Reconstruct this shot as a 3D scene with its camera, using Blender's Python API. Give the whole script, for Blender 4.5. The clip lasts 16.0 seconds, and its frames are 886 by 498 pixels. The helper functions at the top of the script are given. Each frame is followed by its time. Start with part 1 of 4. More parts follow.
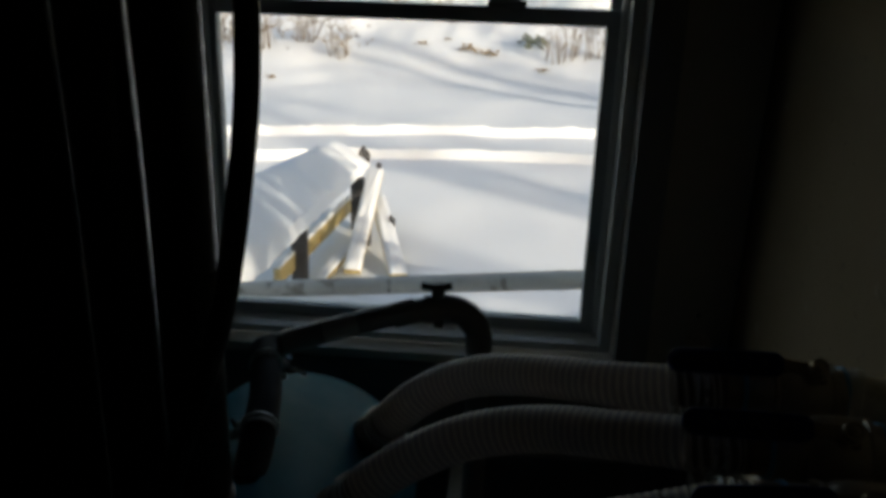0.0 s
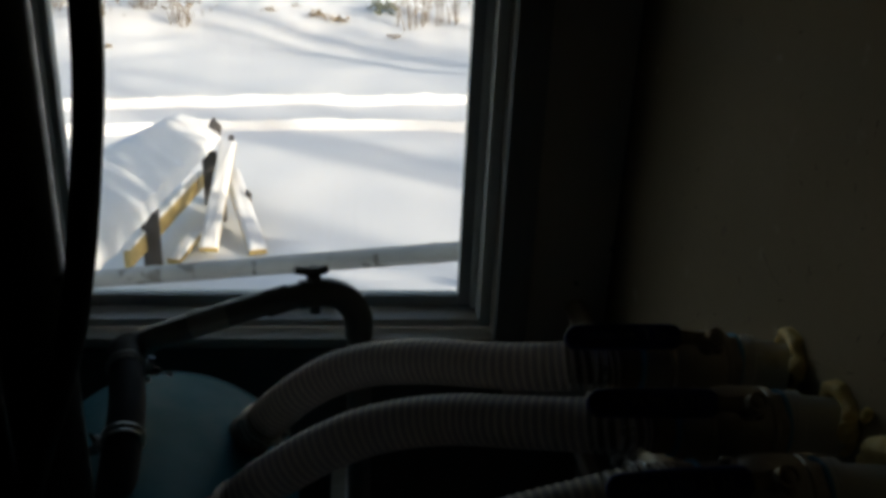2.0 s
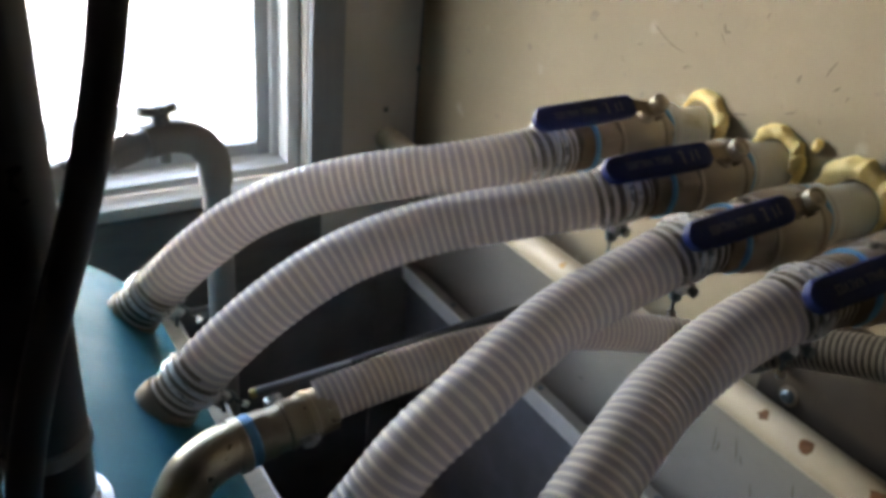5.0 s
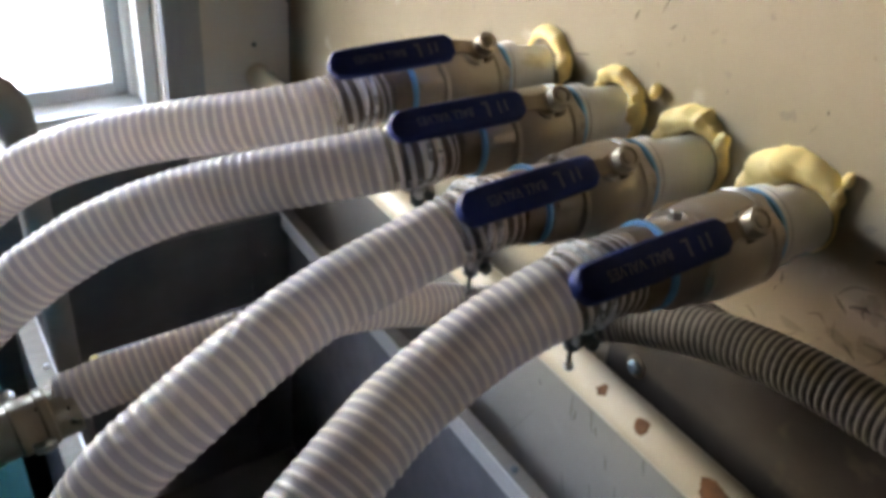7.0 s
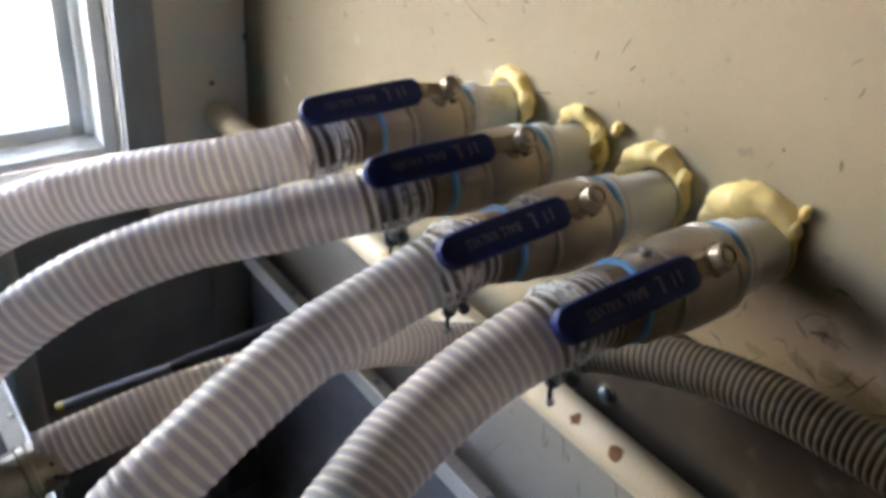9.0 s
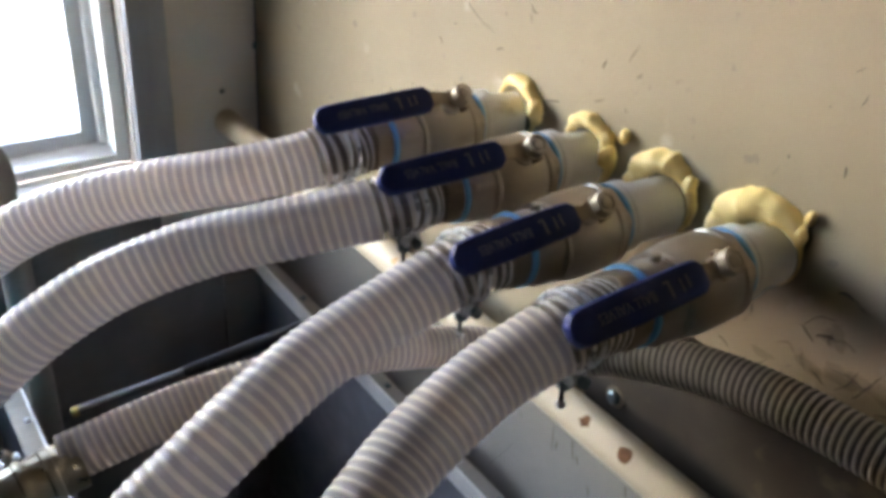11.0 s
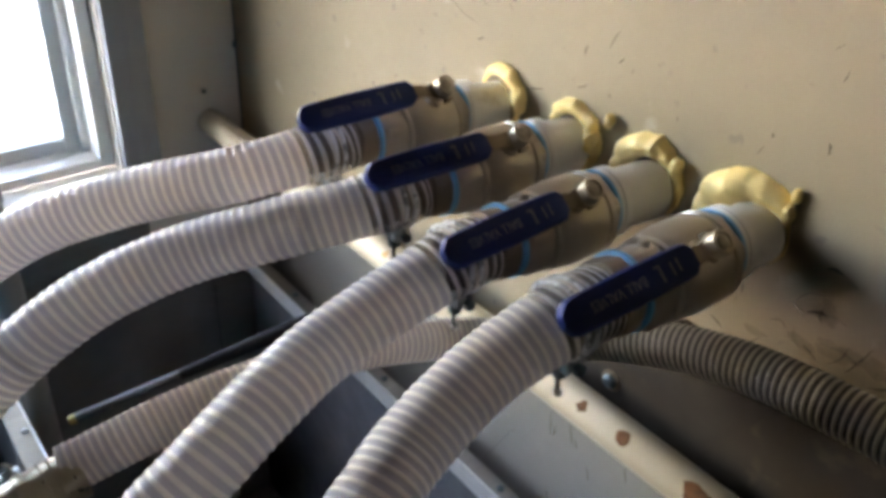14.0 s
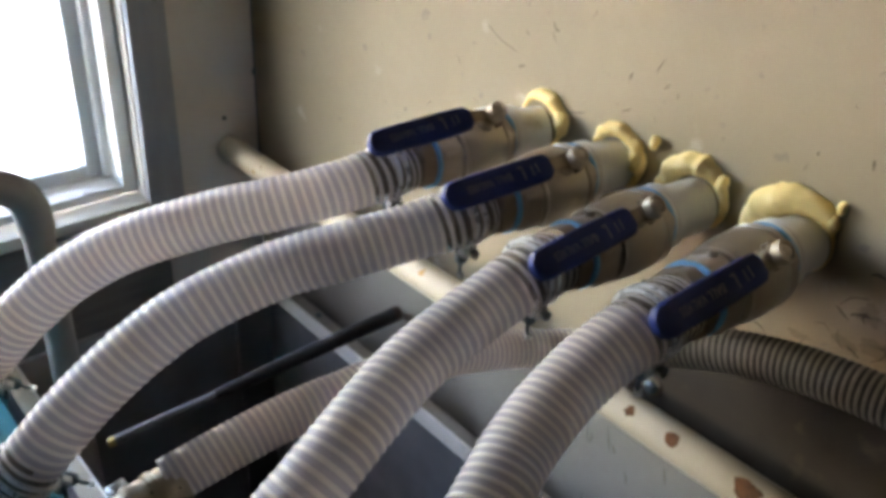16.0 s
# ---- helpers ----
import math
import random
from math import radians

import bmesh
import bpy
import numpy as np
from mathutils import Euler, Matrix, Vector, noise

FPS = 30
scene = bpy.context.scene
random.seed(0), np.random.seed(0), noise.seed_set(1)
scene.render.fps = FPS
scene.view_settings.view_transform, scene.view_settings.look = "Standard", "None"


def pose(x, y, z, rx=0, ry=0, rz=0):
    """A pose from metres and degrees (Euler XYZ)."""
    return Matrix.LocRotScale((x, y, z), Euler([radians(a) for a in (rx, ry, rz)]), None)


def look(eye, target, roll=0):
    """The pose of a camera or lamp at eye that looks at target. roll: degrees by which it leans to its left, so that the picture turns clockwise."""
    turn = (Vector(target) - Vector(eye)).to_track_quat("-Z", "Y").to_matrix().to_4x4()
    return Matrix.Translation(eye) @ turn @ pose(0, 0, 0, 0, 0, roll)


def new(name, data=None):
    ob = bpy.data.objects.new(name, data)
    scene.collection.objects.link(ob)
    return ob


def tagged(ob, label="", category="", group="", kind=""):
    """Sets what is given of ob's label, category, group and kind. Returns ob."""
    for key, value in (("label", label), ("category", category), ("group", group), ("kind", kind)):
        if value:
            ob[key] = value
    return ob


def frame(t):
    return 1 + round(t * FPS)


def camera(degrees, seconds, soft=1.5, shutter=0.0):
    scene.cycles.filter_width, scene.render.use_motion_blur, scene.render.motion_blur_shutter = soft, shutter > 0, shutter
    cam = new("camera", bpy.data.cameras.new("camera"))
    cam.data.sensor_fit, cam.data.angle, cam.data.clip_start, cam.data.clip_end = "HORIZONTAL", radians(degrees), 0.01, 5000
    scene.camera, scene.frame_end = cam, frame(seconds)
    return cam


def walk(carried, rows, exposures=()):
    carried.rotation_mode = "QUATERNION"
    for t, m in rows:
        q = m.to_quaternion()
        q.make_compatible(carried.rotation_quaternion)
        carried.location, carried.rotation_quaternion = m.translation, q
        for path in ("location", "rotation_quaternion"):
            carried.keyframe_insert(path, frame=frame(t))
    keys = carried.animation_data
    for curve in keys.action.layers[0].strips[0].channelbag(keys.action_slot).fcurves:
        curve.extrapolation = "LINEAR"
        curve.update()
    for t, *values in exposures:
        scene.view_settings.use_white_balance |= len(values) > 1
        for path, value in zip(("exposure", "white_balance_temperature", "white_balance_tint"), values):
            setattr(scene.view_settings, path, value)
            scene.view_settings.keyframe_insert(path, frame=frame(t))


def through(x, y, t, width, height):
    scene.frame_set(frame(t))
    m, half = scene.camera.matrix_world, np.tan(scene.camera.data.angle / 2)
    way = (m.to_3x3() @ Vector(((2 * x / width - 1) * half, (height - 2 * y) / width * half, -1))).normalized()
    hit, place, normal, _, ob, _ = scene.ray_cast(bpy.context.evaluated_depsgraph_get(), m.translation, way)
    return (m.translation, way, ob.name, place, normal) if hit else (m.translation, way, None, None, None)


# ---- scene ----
cam = camera(54.3, 16.0, soft=4.2)
PATH = [
    (0, (-0.494, -1.717, 1.721), (-0.634, 0.157, 1.035), 1.8),
    (0.5, (-0.489, -1.705, 1.723), (-0.595, 0.164, 1.018), 1.4),
    (1, (-0.488, -1.707, 1.721), (-0.594, 0.159, 1.01), 1.1),
    (1.5, (-0.497, -1.679, 1.712), (-0.534, 0.183, 0.983), 1.6),
    (2, (-0.525, -1.634, 1.707), (-0.338, 0.214, 0.964), 2.7),
    (2.5, (-0.55, -1.638, 1.696), (-0.088, 0.132, 0.889), 3.4),
    (3, (-0.57, -1.757, 1.686), (-0.103, 0.016, 0.887), 3.4),
    (3.2, (-0.58, -1.753, 1.667), (-0.121, 0.016, 0.853), 3.0),
    (5.3, (-0.883, -1.45, 1.562), (0.232, -0.095, 0.602), 7.4),
    (5.5, (-0.88, -1.447, 1.566), (0.306, -0.153, 0.608), 8.5),
    (6, (-0.692, -1.44, 1.557), (0.391, -0.07, 0.582), 8.0),
    (6.5, (-0.618, -1.442, 1.535), (0.322, -0.063, 0.433), 6.7),
    (7, (-0.642, -1.469, 1.559), (0.327, -0.101, 0.469), 5.5),
    (7.5, (-0.653, -1.475, 1.565), (0.354, -0.126, 0.485), 6.5),
    (8, (-0.656, -1.466, 1.573), (0.388, -0.14, 0.501), 5.7),
    (8.5, (-0.665, -1.463, 1.575), (0.395, -0.14, 0.514), 6.0),
    (9, (-0.667, -1.46, 1.582), (0.409, -0.132, 0.543), 5.6),
    (9.5, (-0.675, -1.46, 1.583), (0.408, -0.133, 0.551), 5.5),
    (10, (-0.681, -1.463, 1.585), (0.398, -0.131, 0.556), 5.6),
    (12.5, (-0.682, -1.47, 1.598), (0.385, -0.133, 0.561), 4.1),
    (13, (-0.674, -1.476, 1.596), (0.408, -0.14, 0.574), 3.5),
    (13.5, (-0.677, -1.471, 1.594), (0.412, -0.146, 0.565), 3.6),
    (14, (-0.681, -1.464, 1.597), (0.4, -0.153, 0.542), 3.0),
    (14.5, (-0.686, -1.453, 1.596), (0.378, -0.135, 0.532), 3.3),
    (15, (-0.718, -1.434, 1.602), (0.328, -0.101, 0.541), 3.5),
    (15.5, (-0.774, -1.42, 1.593), (0.358, -0.157, 0.532), 3.6),
    (16, (-0.801, -1.429, 1.613), (0.372, -0.159, 0.608), 3.6),
]
walk(cam, [(t, look(eye, target, roll)) for t, eye, target, roll in PATH],
     [(0, 0.45, 7800, 14), (1.6, 0.48, 7800, 14), (2.0, 0.65, 7800, 14), (2.3, 1.2, 8200, 15), (2.6, 1.4, 8200, 15), (3.2, 1.8, 8200, 16), (4.2, 4.4, 8100, 24),
      (5.3, 5.5, 8100, 30), (6.0, 5.75, 8100, 31), (6.5, 5.98, 8100, 32), (8.0, 6.02, 8000, 32), (14.0, 5.98, 7900, 31), (16.0, 5.85, 7900, 30)])

# ---- daylight ----
world = bpy.data.worlds.new("winter_sky")
scene.world = world
world.use_nodes = True
wn = world.node_tree
sky = wn.nodes.new("ShaderNodeTexSky")
sky.sky_type = "NISHITA"
sky.sun_disc = False
sky.sun_elevation = radians(17)
sky.sun_rotation = radians(127)
wn.links.new(sky.outputs["Color"], wn.nodes["Background"].inputs["Color"])
wn.nodes["Background"].inputs["Strength"].default_value = 0.15

sun_data = bpy.data.lights.new("sun", "SUN")
sun_data.energy = 4.0
sun_data.angle = radians(1.0)
sun_data.color = (1.0, 0.95, 0.86)
sun = new("sun", sun_data)
sun.matrix_world = look((8.0, -6.0, 3.05), (0, 0, 0))


# ---- materials ----
def mat(name, color, rough=0.5, metal=0.0, vary=0.12, scale=6.0, bump=0.15, bump_scale=60.0, spots=None, alpha=1.0,
        stretch=(1, 1, 1), spec=0.5, fine=45.0, through=0.0):
    """Base colour varied at two scales, fine relief, and optional stains: (colour, scale, threshold, softness)."""
    m = bpy.data.materials.new(name)
    m.use_nodes = True
    nt = m.node_tree
    nd, ln = nt.nodes, nt.links
    b = nd["Principled BSDF"]
    tc = nd.new("ShaderNodeTexCoord")
    mp = nd.new("ShaderNodeMapping")
    mp.inputs["Scale"].default_value = stretch
    ln.new(tc.outputs["Object"], mp.inputs["Vector"])

    def tex(s, detail=4.0):
        n = nd.new("ShaderNodeTexNoise")
        n.inputs["Scale"].default_value = s
        n.inputs["Detail"].default_value = detail
        ln.new(mp.outputs["Vector"], n.inputs["Vector"])
        return n.outputs["Fac"]

    def ramp(fac, lo, hi, c0, c1):
        r = nd.new("ShaderNodeMapRange")
        r.inputs["From Min"].default_value, r.inputs["From Max"].default_value = lo, hi
        r.inputs["To Min"].default_value, r.inputs["To Max"].default_value = c0, c1
        ln.new(fac, r.inputs["Value"])
        return r.outputs["Result"]

    def mix(fac, a, bcol, mode="MIX"):
        x = nd.new("ShaderNodeMix")
        x.data_type, x.blend_type = "RGBA", mode
        if isinstance(fac, float):
            x.inputs[0].default_value = fac
        else:
            ln.new(fac, x.inputs[0])
        for sock, v in ((x.inputs[6], a), (x.inputs[7], bcol)):
            if isinstance(v, tuple):
                sock.default_value = (*v[:3], 1)
            else:
                ln.new(v, sock)
        return x.outputs[2]

    dark = tuple(c * (1 - vary) for c in color)
    light = tuple(min(1, c * (1 + vary)) for c in color)
    col = mix(ramp(tex(scale), 0.3, 0.7, 0.0, 1.0), dark, light)
    col = mix(ramp(tex(fine), 0.3, 0.7, 0.0, 0.5), col, tuple(c * (1 - 0.7 * vary) for c in color))
    for c, s, th, so in spots or ():
        col = mix(ramp(tex(s, 6.0), th, th + so, 0.0, 1.0), col, c)
    ln.new(col, b.inputs["Base Color"])
    b.inputs["Metallic"].default_value = metal
    b.inputs["Specular IOR Level"].default_value = spec
    ln.new(ramp(tex(scale * 3), 0.3, 0.7, max(0.03, rough - 0.08), min(1, rough + 0.08)), b.inputs["Roughness"])
    surface = b.outputs["BSDF"]
    if through:
        glow = nd.new("ShaderNodeBsdfTranslucent")
        ln.new(col, glow.inputs["Color"])
        blend = nd.new("ShaderNodeMixShader")
        blend.inputs[0].default_value = through
        ln.new(surface, blend.inputs[1])
        ln.new(glow.outputs[0], blend.inputs[2])
        surface = blend.outputs[0]
    if alpha < 1:
        clear = nd.new("ShaderNodeBsdfTransparent")
        thin = nd.new("ShaderNodeMixShader")
        thin.inputs[0].default_value = alpha
        ln.new(clear.outputs[0], thin.inputs[1])
        ln.new(surface, thin.inputs[2])
        surface = thin.outputs[0]
    ln.new(surface, nd["Material Output"].inputs["Surface"])
    if bump:
        bp = nd.new("ShaderNodeBump")
        bp.inputs["Strength"].default_value = bump
        bp.inputs["Distance"].default_value = 0.002
        ln.new(tex(bump_scale, 6.0), bp.inputs["Height"])
        ln.new(bp.outputs["Normal"], b.inputs["Normal"])
    return m


M_wall = mat("cream_wall_paint", (0.305, 0.250, 0.172), 0.88, spec=0.15, vary=0.08, scale=3.0, bump=0.25, bump_scale=35,
             spots=[((0.40, 0.34, 0.26), 15.0, 0.655, 0.06), ((0.24, 0.20, 0.15), 27.0, 0.672, 0.03), ((0.22, 0.18, 0.13), 60.0, 0.70, 0.03)])
M_wall_n = mat("grey_wall_paint", (0.60, 0.57, 0.52), 0.85, spec=0.2, vary=0.07, scale=4.0, bump=0.2, bump_scale=40,
               spots=[((0.2, 0.18, 0.15), 30.0, 0.74, 0.02)])
M_plain = mat("room_boarding", (0.17, 0.145, 0.12), 0.7, vary=0.12, scale=2.0)
M_floor = mat("concrete_floor", (0.13, 0.125, 0.12), 0.8, vary=0.18, scale=3.0, bump=0.4)
M_dark_board = mat("dark_board", (0.11, 0.112, 0.112), 0.6, vary=0.2, scale=6.0, stretch=(1, 1, 8))
M_casing = mat("grey_blue_casing_paint", (0.28, 0.305, 0.33), 0.5, vary=0.08, scale=8.0, stretch=(8, 8, 1))
M_vinyl = mat("white_vinyl", (0.74, 0.75, 0.74), 0.35, vary=0.05, scale=6.0, bump=0.05)
M_sash = mat("grey_sash", (0.50, 0.53, 0.55), 0.4, vary=0.06, scale=6.0, bump=0.05)
M_sill = mat("sill_paint", (0.55, 0.53, 0.47), 0.5, vary=0.12, scale=9.0, stretch=(1, 8, 8),
             spots=[((0.25, 0.21, 0.16), 22.0, 0.68, 0.08)])
M_coil = mat("hose_coil_pvc", (0.63, 0.575, 0.50), 0.28, vary=0.05, scale=12.0, bump=0.05, through=0.42)
M_hose = mat("clear_hose_wall", (0.455, 0.405, 0.41), 0.5, spec=0.3, vary=0.06, scale=10.0, bump=0.05, alpha=0.88, through=0.55)
M_hose_end = mat("stretched_clear_hose", (0.42, 0.40, 0.42), 0.25, vary=0.06, scale=10.0, bump=0.05, alpha=0.38, through=0.3)
# darker copies of the hose colours, with the wall run's shade painted in
M_coil_shaded = mat("shaded_hose_coil", (0.25, 0.23, 0.195), 0.65, spec=0.25, vary=0.08, scale=12.0, bump=0.05, through=0.2)
M_hose_shaded = mat("shaded_hose_wall", (0.065, 0.058, 0.053), 0.6, spec=0.25, vary=0.1, scale=10.0, bump=0.05, alpha=0.9, through=0.3)
M_steel = mat("stainless_casting", (0.36, 0.31, 0.25), 0.40, metal=0.85, vary=0.09, scale=18.0, bump=0.06, bump_scale=160)
M_steel_rough = mat("tarnished_fitting", (0.23, 0.180, 0.130), 0.48, metal=0.75, vary=0.12, scale=24.0, bump=0.1, bump_scale=140)
M_bronze = mat("worn_bronze_steel", (0.36, 0.305, 0.215), 0.35, metal=0.85, vary=0.15, scale=20.0, bump=0.08, bump_scale=120)
M_nut = mat("dull_nut", (0.38, 0.32, 0.25), 0.42, metal=0.7, vary=0.1, scale=30.0, bump=0.05)
M_zinc = mat("zinc_clamp", (0.70, 0.71, 0.69), 0.3, metal=0.6, vary=0.1, scale=30.0, bump=0.05)
M_bolt = mat("dark_clamp_bolt", (0.10, 0.13, 0.14), 0.4, metal=0.7, vary=0.2, scale=40.0)
M_grip = mat("navy_vinyl_grip", (0.005, 0.018, 0.105), 0.5, spec=0.22, vary=0.12, scale=20.0, bump=0.12, bump_scale=200)
M_print = mat("faded_print", (0.11, 0.13, 0.21), 0.4, vary=0.1, bump=0.0)
M_tape = mat("blue_thread_tape", (0.10, 0.36, 0.60), 0.5, vary=0.15, scale=30.0)
M_pvc = mat("white_pvc_pipe", (0.64, 0.62, 0.56), 0.4, vary=0.06, scale=14.0, bump=0.08,
            spots=[((0.45, 0.40, 0.30), 18.0, 0.68, 0.1)])
M_scuff = mat("dark_scuff", (0.11, 0.09, 0.065), 0.9, spec=0.1, vary=0.3, scale=120.0, bump=0.0)
M_foam = mat("yellow_spray_foam", (0.88, 0.66, 0.27), 0.5, vary=0.10, scale=30.0, bump=0.5, bump_scale=90,
             spots=[((0.62, 0.42, 0.13), 26.0, 0.62, 0.14)])
M_oldpipe = mat("cream_painted_pipe", (0.50, 0.42, 0.30), 0.4, vary=0.08, scale=10.0, bump=0.15, bump_scale=80,
                spots=[((0.24, 0.09, 0.025), 17.0, 0.70, 0.02), ((0.45, 0.26, 0.08), 26.0, 0.68, 0.03)])
M_rust = mat("rust", (0.17, 0.065, 0.02), 0.9, vary=0.6, scale=80.0, bump=0.6, bump_scale=200)
M_rust_cap = mat("brown_cap", (0.055, 0.028, 0.018), 0.6, vary=0.3, scale=60.0, bump=0.1)
M_teal = mat("teal_enamel", (0.0008, 0.135, 0.18), 0.62, spec=0.10, vary=0.14, scale=7.0, bump=0.1, bump_scale=50)
M_black = mat("black_plastic", (0.15, 0.15, 0.155), 0.45, vary=0.25, scale=9.0, bump=0.1)
M_rubber = mat("black_rubber", (0.020, 0.021, 0.024), 0.35, vary=0.2, scale=12.0, bump=0.1)
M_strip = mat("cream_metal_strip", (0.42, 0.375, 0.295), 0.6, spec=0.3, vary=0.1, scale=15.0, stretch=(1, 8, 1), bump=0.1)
M_rubber_dull = mat("dull_black_rubber", (0.040, 0.040, 0.042), 0.75, vary=0.2, scale=12.0, spec=0.2, bump=0.1)
M_panel = mat("grey_lower_wall_paint", (0.235, 0.21, 0.175), 0.75, spec=0.2, vary=0.10, scale=4.0, bump=0.2, bump_scale=40,
              spots=[((0.30, 0.27, 0.22), 22.0, 0.70, 0.05)])
M_stain = mat("brown_wall_stain", (0.16, 0.10, 0.055), 0.9, spec=0.1, vary=0.4, scale=60.0, bump=0.0, alpha=0.22)
M_lip = mat("bare_metal_edge", (0.70, 0.68, 0.62), 0.4, metal=0.5, vary=0.1, scale=15.0, bump=0.1)
M_rim = mat("grey_metal_strip", (0.24, 0.215, 0.185), 0.5, metal=0.2, vary=0.1, scale=15.0, stretch=(1, 8, 1), bump=0.1)
M_plate = mat("brown_steel_band", (0.045, 0.034, 0.024), 0.7, metal=0.1, spec=0.25, vary=0.2, scale=7.0,
              spots=[((0.10, 0.075, 0.05), 14.0, 0.62, 0.1)])
M_brass = mat("brass_end", (0.60, 0.44, 0.18), 0.35, metal=0.9, vary=0.1, scale=40.0)
M_greypipe = mat("grey_pvc_fitting", (0.20, 0.20, 0.19), 0.45, vary=0.12, scale=14.0)
M_label = mat("pale_paper_sticker", (0.5, 0.47, 0.42), 0.6, vary=0.08, scale=30.0)
M_snow = mat("snow", (0.84, 0.86, 0.90), 0.75, vary=0.03, scale=0.6, bump=0.6, bump_scale=5.0, fine=8.0)
M_lumber = mat("yellow_lumber", (0.50, 0.38, 0.16), 0.7, vary=0.18, scale=2.0, stretch=(1, 1, 6))
M_post = mat("weathered_post", (0.06, 0.058, 0.06), 0.85, vary=0.3, scale=3.0)
# twig, leaf and weed colours are lightened to carry the outdoor haze
M_twig = mat("twig_bark", (0.26, 0.21, 0.16), 0.9, vary=0.25, scale=5.0)
M_leaf = mat("dead_leaf", (0.25, 0.19, 0.12), 0.8, vary=0.3, scale=9.0)
M_green = mat("evergreen_sprig", (0.06, 0.075, 0.04), 0.8, vary=0.3, scale=9.0)
M_weed = mat("hazed_weed", (0.15, 0.17, 0.12), 0.8, vary=0.3, scale=9.0)
M_outpipe = mat("weathered_white_pole", (0.50, 0.50, 0.49), 0.6, vary=0.2, scale=9.0,
                spots=[((0.25, 0.24, 0.22), 14.0, 0.58, 0.06), ((0.12, 0.11, 0.10), 40.0, 0.68, 0.04)])
M_siding = mat("outside_boards", (0.3, 0.29, 0.27), 0.8, vary=0.15, scale=3.0)


def glass_material():
    m = bpy.data.materials.new("window_glass")
    m.use_nodes = True
    nd, ln = m.node_tree.nodes, m.node_tree.links
    out = nd["Material Output"]
    nd.remove(nd["Principled BSDF"])
    clear, gloss, mixer, fres = (nd.new("ShaderNodeBsdfTransparent"), nd.new("ShaderNodeBsdfGlossy"),
                                 nd.new("ShaderNodeMixShader"), nd.new("ShaderNodeFresnel"))
    clear.inputs["Color"].default_value = (0.96, 0.98, 0.97, 1)
    gloss.inputs["Roughness"].default_value = 0.02
    fres.inputs["IOR"].default_value = 1.45
    ln.new(fres.outputs["Fac"], mixer.inputs[0])
    ln.new(clear.outputs[0], mixer.inputs[1])
    ln.new(gloss.outputs[0], mixer.inputs[2])
    ln.new(mixer.outputs[0], out.inputs["Surface"])
    return m


M_glass = glass_material()


# ---- builders ----
def part(name, bm, material, parent=None, label="", smooth=True):
    me = bpy.data.meshes.new(name)
    bmesh.ops.recalc_face_normals(bm, faces=bm.faces)
    bm.to_mesh(me)
    bm.free()
    if smooth:
        for p in me.polygons:
            p.use_smooth = True
        me.set_sharp_from_angle(angle=radians(38))
    me.materials.append(material)
    ob = new(name, me)
    if parent:
        ob.parent = parent
        ob.matrix_parent_inverse = parent.matrix_world.inverted()
    if label:
        tagged(ob, label)
    return ob


def thing(name, at, label, category, group="", kind=""):
    ob = new(name)
    ob.empty_display_size = 0.05
    ob.matrix_world = Matrix.Translation(at)
    return tagged(ob, label, category, group, kind)


def box(bm, lo, hi, bevel=0.0, m=None):
    r = bmesh.ops.create_cube(bm, size=1.0)
    vs = r["verts"]
    for v in vs:
        v.co = Vector([lo[i] + (v.co[i] + 0.5) * (hi[i] - lo[i]) for i in range(3)])
    if bevel:
        es = list({e for v in vs for e in v.link_edges})
        out = bmesh.ops.bevel(bm, geom=es, offset=bevel, segments=2, affect="EDGES", profile=0.6)
        vs = list({v for f in out["faces"] for v in f.verts} | {v for v in vs if v.is_valid})
    if m:
        for v in vs:
            v.co = m @ v.co
    return bm


def box_part(name, lo, hi, material, parent=None, bevel=0.002, label="", m=None):
    return part(name, box(bmesh.new(), lo, hi, bevel, m), material, parent, label)


def spline(points, steps=12):
    """Points along a Catmull-Rom curve through the given ones."""
    p = [Vector(q) for q in points]
    p = [p[0] * 2 - p[1]] + p + [p[-1] * 2 - p[-2]]
    out = []
    for i in range(1, len(p) - 2):
        a, b, c, d = p[i - 1:i + 3]
        for k in range(steps):
            u = k / steps
            out.append(0.5 * (2 * b + (c - a) * u + (2 * a - 5 * b + 4 * c - d) * u * u + (3 * b - a - 3 * c + d) * u ** 3))
    out.append(p[-2])
    return out


def resample(pts, step):
    """The same line with even spacing."""
    d = [0.0]
    for a, b in zip(pts, pts[1:]):
        d.append(d[-1] + (b - a).length)
    n = max(2, round(d[-1] / step))
    out, k = [], 0
    for i in range(n + 1):
        s = d[-1] * i / n
        while k < len(d) - 2 and d[k + 1] < s:
            k += 1
        u = (s - d[k]) / max(1e-9, d[k + 1] - d[k])
        out.append(pts[k].lerp(pts[k + 1], min(1, u)))
    return out


def frames_along(pts):
    """A tangent and two crosswise directions at each point, carried along without twist."""
    n = len(pts)
    tang = [(pts[min(i + 1, n - 1)] - pts[max(i - 1, 0)]).normalized() for i in range(n)]
    side = tang[0].orthogonal().normalized()
    res = []
    for t in tang:
        side = (side - t * side.dot(t)).normalized()
        res.append((t, side, t.cross(side)))
    return res


